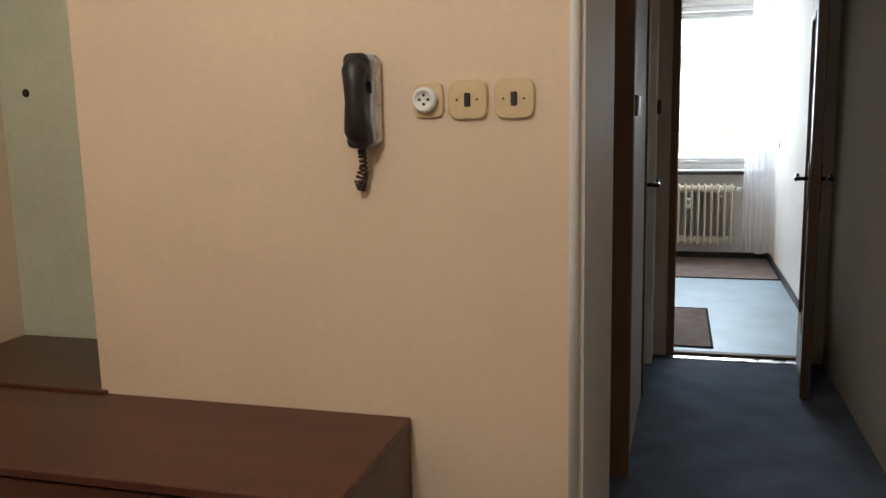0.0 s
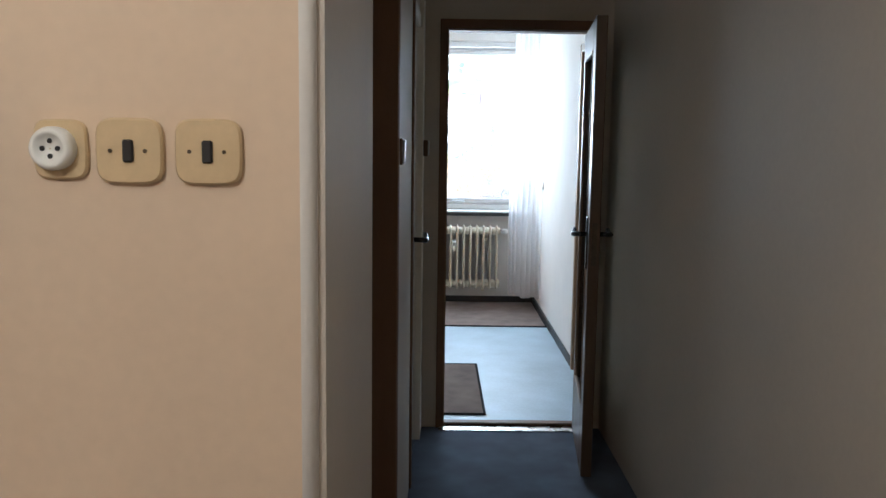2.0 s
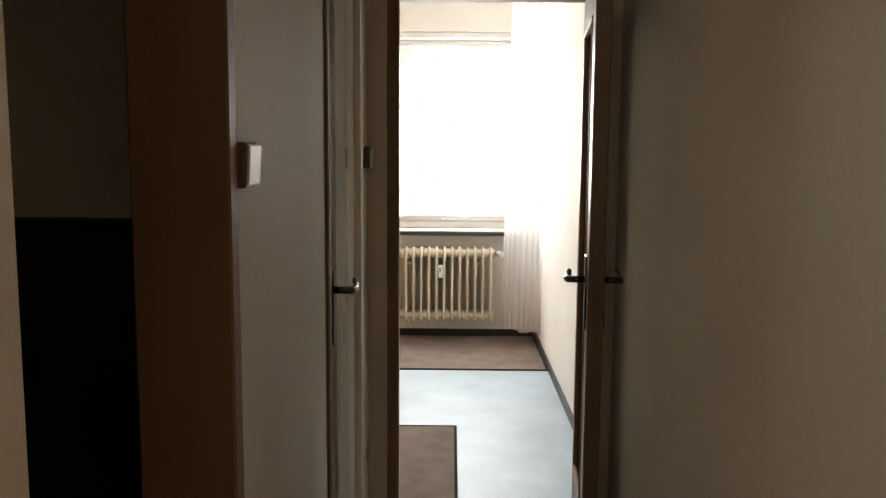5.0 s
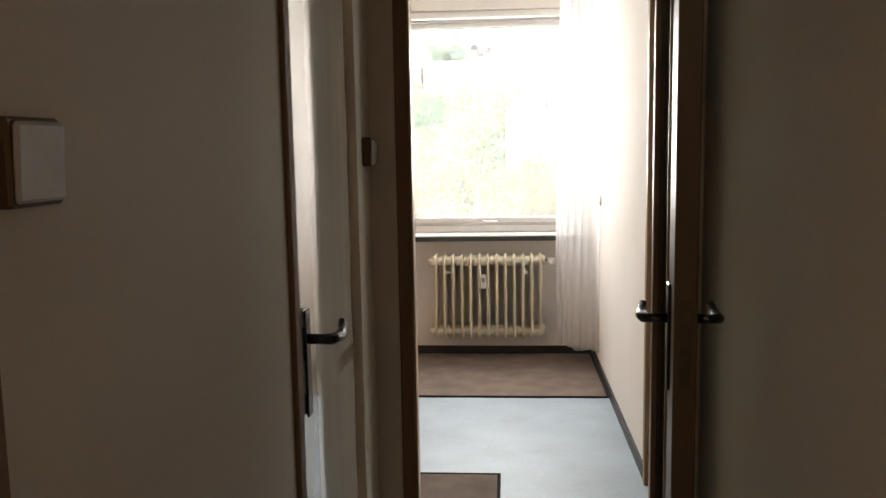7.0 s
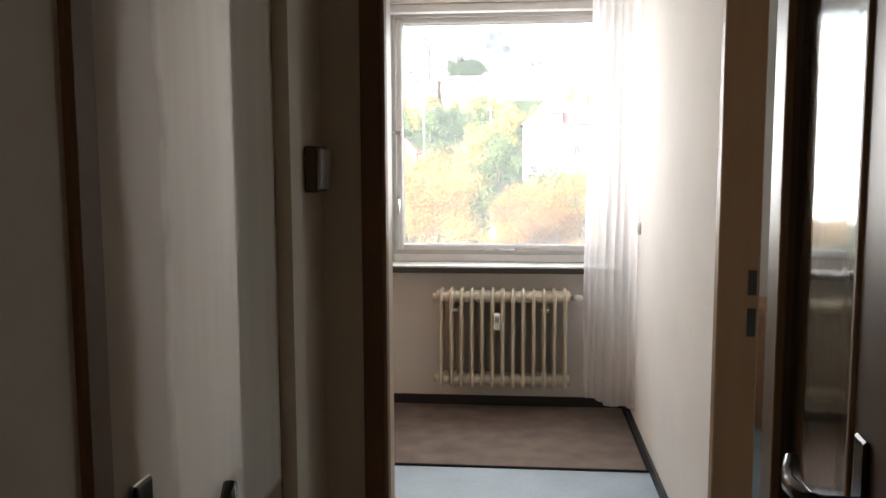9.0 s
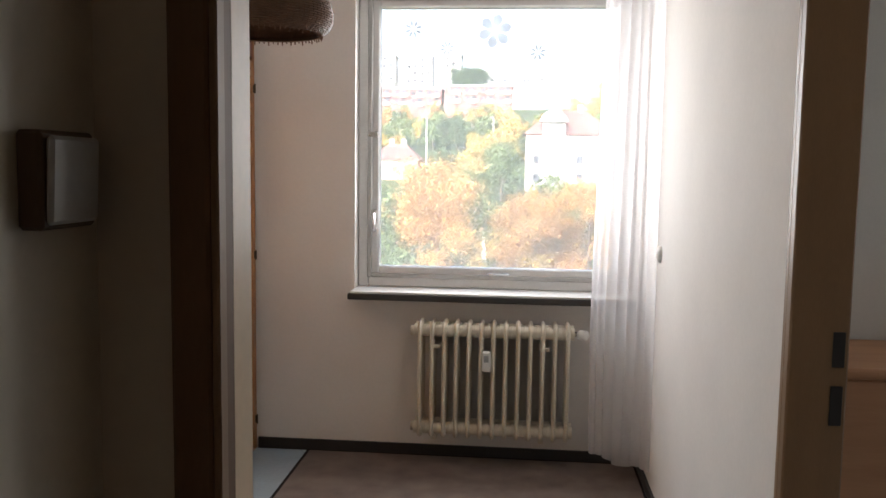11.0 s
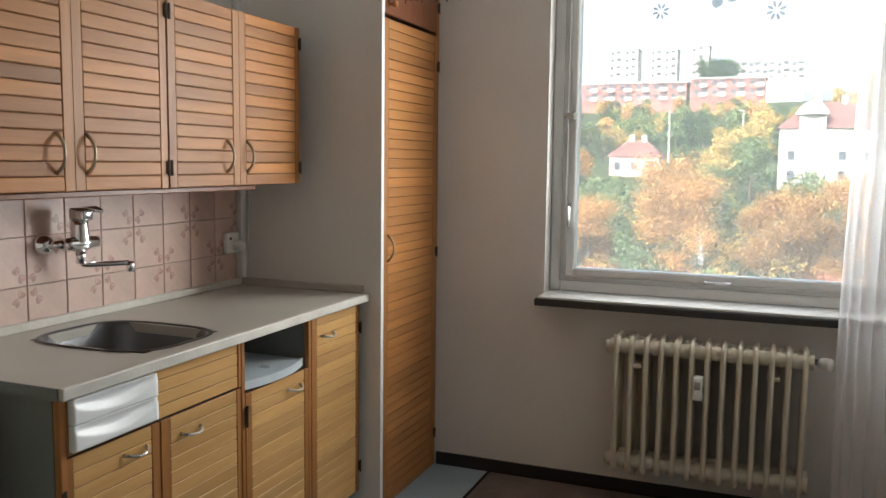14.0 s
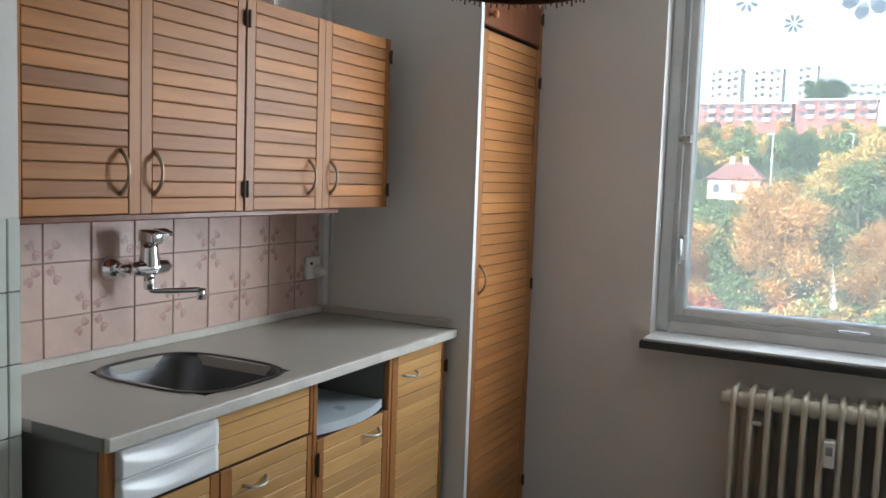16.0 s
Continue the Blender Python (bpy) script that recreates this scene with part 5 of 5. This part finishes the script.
# scattered trees up the slope, clear of the houses: the near ones singly, those beyond as one wood
FAR_WOOD = []
for k in range(420):
    y = rt.uniform(108, 292)
    x = rt.uniform(-0.62, 0.32) * y
    if (abs(x - 11) < 10.5 and 112 < y < 152) or (abs(x + 19.5) < 6.5 and 118 < y < 160) or (y > 276 and -70 < x < 32) or (abs(x + 12) < 8 and 150 < y < 186):
        continue
    c = rt.choice([2, 2, 2, 3, 2, 1, 1, 2, 0, 3]) if y > 125 else rt.choice([2, 1, 3, 2])
    spec = (x, y, rt.choice([2, 3, 3, 2]), c, rt.uniform(0.8, 1.2) * (0.62 if y > 190 else 0.8), rt.uniform(0, 360))
    if y < 165:
        tree(*spec)
    else:
        FAR_WOOD.append(spec)


def wood_stuff(specs):
    """All the far crowns and trunks as one mesh, a material for each leaf colour."""
    vs, fs, mats, at = [], [], [], 0
    for x, y, form, c, k, turn in specs:
        x += SWING * y
        for me, mi in ((FORMS[form][0], 5), (FORMS[form][1], c)):
            co = np.empty(len(me.vertices) * 3, np.float32)
            me.vertices.foreach_get("co", co)
            a_ = math.radians(turn)
            co = co.reshape(-1, 3) * k
            quads = [p for p in me.polygons if len(p.vertices) == 4]
            if mi < 5:
                quads = quads[::2]
            idx = np.array([tuple(p.vertices) for p in quads], np.int32)
            rot = np.stack([co[:, 0] * math.cos(a_) - co[:, 1] * math.sin(a_) + x, co[:, 0] * math.sin(a_) + co[:, 1] * math.cos(a_) + y, co[:, 2] + ground_z(x, y)], 1)
            used = rot[idx.ravel()].reshape(-1, 4, 3)
            if mi < 5:
                mid = used.mean(1, keepdims=True)
                used = mid + (used - mid) * 1.45
            vs.append(used.reshape(-1, 3))
            fs.append(np.arange(at, at + used.shape[0] * 4, dtype=np.int32))
            mats.append(np.full(used.shape[0], mi, np.int32))
            at += used.shape[0] * 4
    co, li, mi = np.concatenate(vs), np.concatenate(fs), np.concatenate(mats)
    me = bpy.data.meshes.new("woodland")
    me.vertices.add(len(co))
    me.vertices.foreach_set("co", co.ravel().astype(np.float32))
    me.loops.add(len(li))
    me.loops.foreach_set("vertex_index", li)
    me.polygons.add(len(mi))
    me.polygons.foreach_set("loop_start", np.arange(0, len(li), 4, dtype=np.int32))
    for m_ in LEAVES + [M_BARK]:
        me.materials.append(m_)
    me.polygons.foreach_set("material_index", mi)
    me.update(calc_edges=True)
    return me


wo = new("woodland", wood_stuff(FAR_WOOD))
tagged(wo, "mixed green and golden autumn trees covering the far hillside", "trees", kind="stuff")


def far_window(parent, x, y, z, w, h):
    wn_ = part("window", box(x - w / 2, x + w / 2, y - 0.06, y + 0.05, z, z + h), M_WIN_FAR, parent)
    part("sill", box(x - w / 2 - 0.1, x + w / 2 + 0.1, y - 0.16, y, z - 0.12, z), M_CONC, wn_)


def house(x, y, w, d, h, roof, material, label, cols, rows):
    x += SWING * y
    z = ground_z(x, y) - 1.0
    hs_ = thing("house", (x, y, z), label, "house", "houses on the hillside")
    part("wall", box(x - w / 2, x + w / 2, y - d / 2, y + d / 2, z, z + h), material, hs_)
    bm = bmesh.new()
    o = 0.5
    b = [bm.verts.new(p) for p in ((x - w / 2 - o, y - d / 2 - o, z + h), (x + w / 2 + o, y - d / 2 - o, z + h), (x + w / 2 + o, y + d / 2 + o, z + h), (x - w / 2 - o, y + d / 2 + o, z + h))]
    r = [bm.verts.new((x - w * 0.2, y, z + h + roof)), bm.verts.new((x + w * 0.2, y, z + h + roof))]
    for f in ((b[0], b[1], r[1], r[0]), (b[1], b[2], r[1]), (b[2], b[3], r[0], r[1]), (b[3], b[0], r[0]), (b[3], b[2], b[1], b[0])):
        bm.faces.new(f)
    rf = part("roof", bm, M_ROOF, hs_)
    for dx in (-0.12, 0.14):
        part("chimney", box(x + dx * w - 0.4, x + dx * w + 0.4, y - 0.4, y + 0.4, z + h + roof * 0.5, z + h + roof + 0.9), M_RENDER_W, rf)
    for i in range(cols):
        for j in range(rows):
            far_window(hs_, x - w / 2 + w * (i + 0.5) / cols, y - d / 2, z + 1.6 + j * 2.9, 1.1, 1.4)
    return z


zw = house(10.6, 142, 14.0, 10, 9.2, 4.2, M_RENDER_W, "large white villa with a red hipped roof", 4, 2)
gb = thing("gable_bay", (4.9, 136.5, zw), "white gabled bay of the villa", "house")
part("wall", box(3.3, 6.9, 135.9, 137.2, zw, zw + 11.2), M_RENDER_W, gb)
part("roof", lathe([(2.4, 0.0), (2.0, 0.9), (1.1, 1.7), (0.05, 2.1)], m=Matrix.Translation((5.1, 137.0, zw + 11.2)), n=16), M_RENDER_W, gb)
house(-19.5, 152, 8.5, 8, 3.9, 2.9, M_RENDER_P, "small pink house with a red pitched roof", 3, 1)


def block(x0, x1, y, z, storeys, material, label, step=5.2):
    x0, x1 = x0 + SWING * y, x1 + SWING * y
    bl = thing("apartment_building", ((x0 + x1) / 2, y, z), label, "building", "blocks on the hilltop")
    h = storeys * 2.9
    part("wall", box(x0, x1, y, y + 11, z - 13, z + h), material, bl)
    part("roof", box(x0 - 0.4, x1 + 0.4, y - 0.4, y + 11.4, z + h, z + h + 0.5), M_CONC, bl)
    n = int((x1 - x0) / step)
    for i in range(n):
        x = x0 + (i + 0.5) * (x1 - x0) / n
        for j in range(storeys):
            far_window(bl, x - 1.1, y, z + 0.9 + j * 2.9, 1.5, 1.5)
            bal = part("balcony", box(x + 0.2, x + 2.3, y - 1.1, y - 0.02, z + 0.2 + j * 2.9, z + 1.3 + j * 2.9), M_RENDER_W, bl)
            part("opening", box(x + 0.3, x + 2.2, y - 0.06, y + 0.05, z + 1.32 + j * 2.9, z + 2.6 + j * 2.9), M_WIN_FAR, bal)


block(-62, -22, 286, 22.4, 2, M_BRICK_FAR, "long red and white terrace block on the hill")
block(-21, 2, 288, 23.6, 2, M_BRICK_FAR, "red and white block on the hill")
block(-110, -66, 300, 24.0, 3, M_RENDER_W, "white block of flats on the hilltop")
block(-58, -46, 345, 35.5, 4, M_RENDER_W, "white point block on the hilltop")
block(-42, -31, 348, 35.5, 4, M_RENDER_W, "white point block on the hilltop")
block(-28, -19, 350, 36.5, 4, M_RENDER_W, "white point block on the hilltop")
block(-10, 16, 352, 36.0, 2, M_CONC, "grey flat-roofed block on the hilltop")
for x, y, f, c, s in ((-16.5, 318, 0, 3, 1.0), (-11.5, 316, 1, 3, 0.95), (-17, 338, 0, 3, 1.2), (-12.5, 340, 1, 3, 1.25), (40, 320, 0, 1, 1.1), (47, 310, 1, 1, 1.0), (34, 285, 0, 1, 0.9), (42, 280, 1, 2, 0.9)):
    tree(x, y, f, c, s, 40 * x)


def far_car(x, y, label):
    x += SWING * y
    z = ground_z(x, y)
    c = thing("parked_car", (x, y, z), label, "car", "cars parked across the valley")
    part("body", box(x - 2.1, x + 2.1, y - 0.85, y + 0.85, z + 0.3, z + 0.95, 0.2, seg=2), M_CARP, c)
    part("cabin", box(x - 1.1, x + 1.2, y - 0.75, y + 0.75, z + 0.93, z + 1.45, 0.22, seg=2), M_WIN_FAR, c)
    for dx in (-1.3, 1.3):
        for dy in (-0.8, 0.8):
            part("wheel", rod((x + dx, y + dy - 0.1, z + 0.32), (x + dx, y + dy + 0.1, z + 0.32), 0.32, n=14), M_DARK, c)


far_car(-8.3, 168, "pale car parked on the slope")
far_car(-2.2, 76, "pale car parked below the trees")
for x, y in ((-18.9, 165), (-5.6, 163), (22.4, 170)):
    p = thing("street_pole", (x, y, ground_z(x, y)), "slim pale lamp pole on the hillside", "pole", "poles on the hillside")
    part("shaft", rod((x, y, ground_z(x, y)), (x, y, ground_z(x, y) + 9.5), 0.14, n=8, r2=0.09), M_RENDER_W, p)
    part("arm", box(x - 0.9, x + 0.1, y - 0.08, y + 0.08, ground_z(x, y) + 9.4, ground_z(x, y) + 9.55), M_RENDER_W, p)

# ---- wall tiles, piece by piece ----
BASE = pose(-0.005, -0.004, 0)
TP = 0.1475
YJ, ZJ = 1.572, 1.0115
splash = tagged(thing("backsplash", (KX0, 1.87, CZ), "pink tiled splashback with brown bow prints", "tiles"), kind="structure")
part("bed", box(KX0 - 0.001, KX0 + 0.004, 1.102, 2.60, CZ + 0.02, UZ0 - 0.019), M_GROUT, splash)
bow_bm = bmesh.new()
for sgn in (-1, 1):
    c = [(0.0, 0.003), (sgn * 0.006, 0.009), (sgn * 0.014, 0.013), (sgn * 0.020, 0.010), (sgn * 0.018, 0.003), (sgn * 0.020, -0.006), (sgn * 0.013, -0.010), (sgn * 0.004, -0.005)]
    ring = [bow_bm.verts.new((0.0, y, z)) for y, z in c]
    bow_bm.faces.new(ring if sgn > 0 else ring[::-1])
bmesh.ops.scale(bow_bm, vec=(1, 1.32, 1.32), verts=bow_bm.verts[:])
bow_me = mesh_of(bow_bm, "bow_print")
tile_meshes = {}
for j in range(-4, 8):
    y0, y1 = max(YJ + j * TP, 1.104), min(YJ + (j + 1) * TP, 2.598)
    if y1 - y0 < 0.01:
        continue
    for k in range(-1, 2):
        z0, z1 = max(ZJ + k * TP * 0.975, CZ + 0.026), min(ZJ + (k + 1) * TP * 0.975, UZ0 - 0.02)
        if z1 - z0 < 0.01:
            continue
        key = (round(y1 - y0, 3), round(z1 - z0, 3))
        if key not in tile_meshes:
            tile_meshes[key] = mesh_of(box(-0.004, 0.004, -key[0] / 2 + 0.0015, key[0] / 2 - 0.0015, -key[1] / 2 + 0.0015, key[1] / 2 - 0.0015, 0.0015), "tile")
        t = put("tile", tile_meshes[key], M_TILE, splash, pose(KX0 + 0.006, (y0 + y1) / 2, (z0 + z1) / 2, random.uniform(-0.2, 0.2), random.uniform(-0.25, 0.25), 0))
        # bows at two corners, so that four meet at every other joint
        for cj, ck in ((j, k), (j + 1, k), (j, k + 1), (j + 1, k + 1)):
            if (cj + ck) % 2 == 0:
                by, bz = YJ + cj * TP + (0.030 if cj == j else -0.030), ZJ + ck * TP * 0.975 + (0.034 if ck == k else -0.034)
                if y0 + 0.02 < by < y1 - 0.02 and z0 + 0.018 < bz < z1 - 0.018:
                    put("bow_print", bow_me, M_TILE_DECOR, t, pose(KX0 + 0.0107, by, bz, 52 if (cj == j) == (ck == k) else -52))
tw = tagged(thing("tiled_shaft", (-1.245, 0.55, 0), "pale green-white glazed tiles on the shaft wall", "tiles"), kind="structure")
part("bed", box(-1.246, -1.241, 0.0, 1.099, 0.0, 1.300), M_GROUT_D, tw)
for zz in range(9):
    z1 = 1.302 - zz * 0.147
    z0 = max(z1 - 0.147, 0.003)
    cols = [(1.098, 1.068), (1.068, 0.994)] + [(0.994 - i * 0.147, 0.994 - (i + 1) * 0.147) for i in range(6)]
    for a, b in cols:
        key = ("w", round(a - b, 3), round(z1 - z0, 3))
        if key not in tile_meshes:
            tile_meshes[key] = mesh_of(box(-0.004, 0.004, -key[1] / 2 + 0.0012, key[1] / 2 - 0.0012, -key[2] / 2 + 0.0012, key[2] / 2 - 0.0012, 0.002), "tile")
        put("tile", tile_meshes[key], M_TILE_W, tw, pose(-1.239, (a + b) / 2, (z0 + z1) / 2, random.uniform(-0.25, 0.25), random.uniform(-0.3, 0.3), 0))
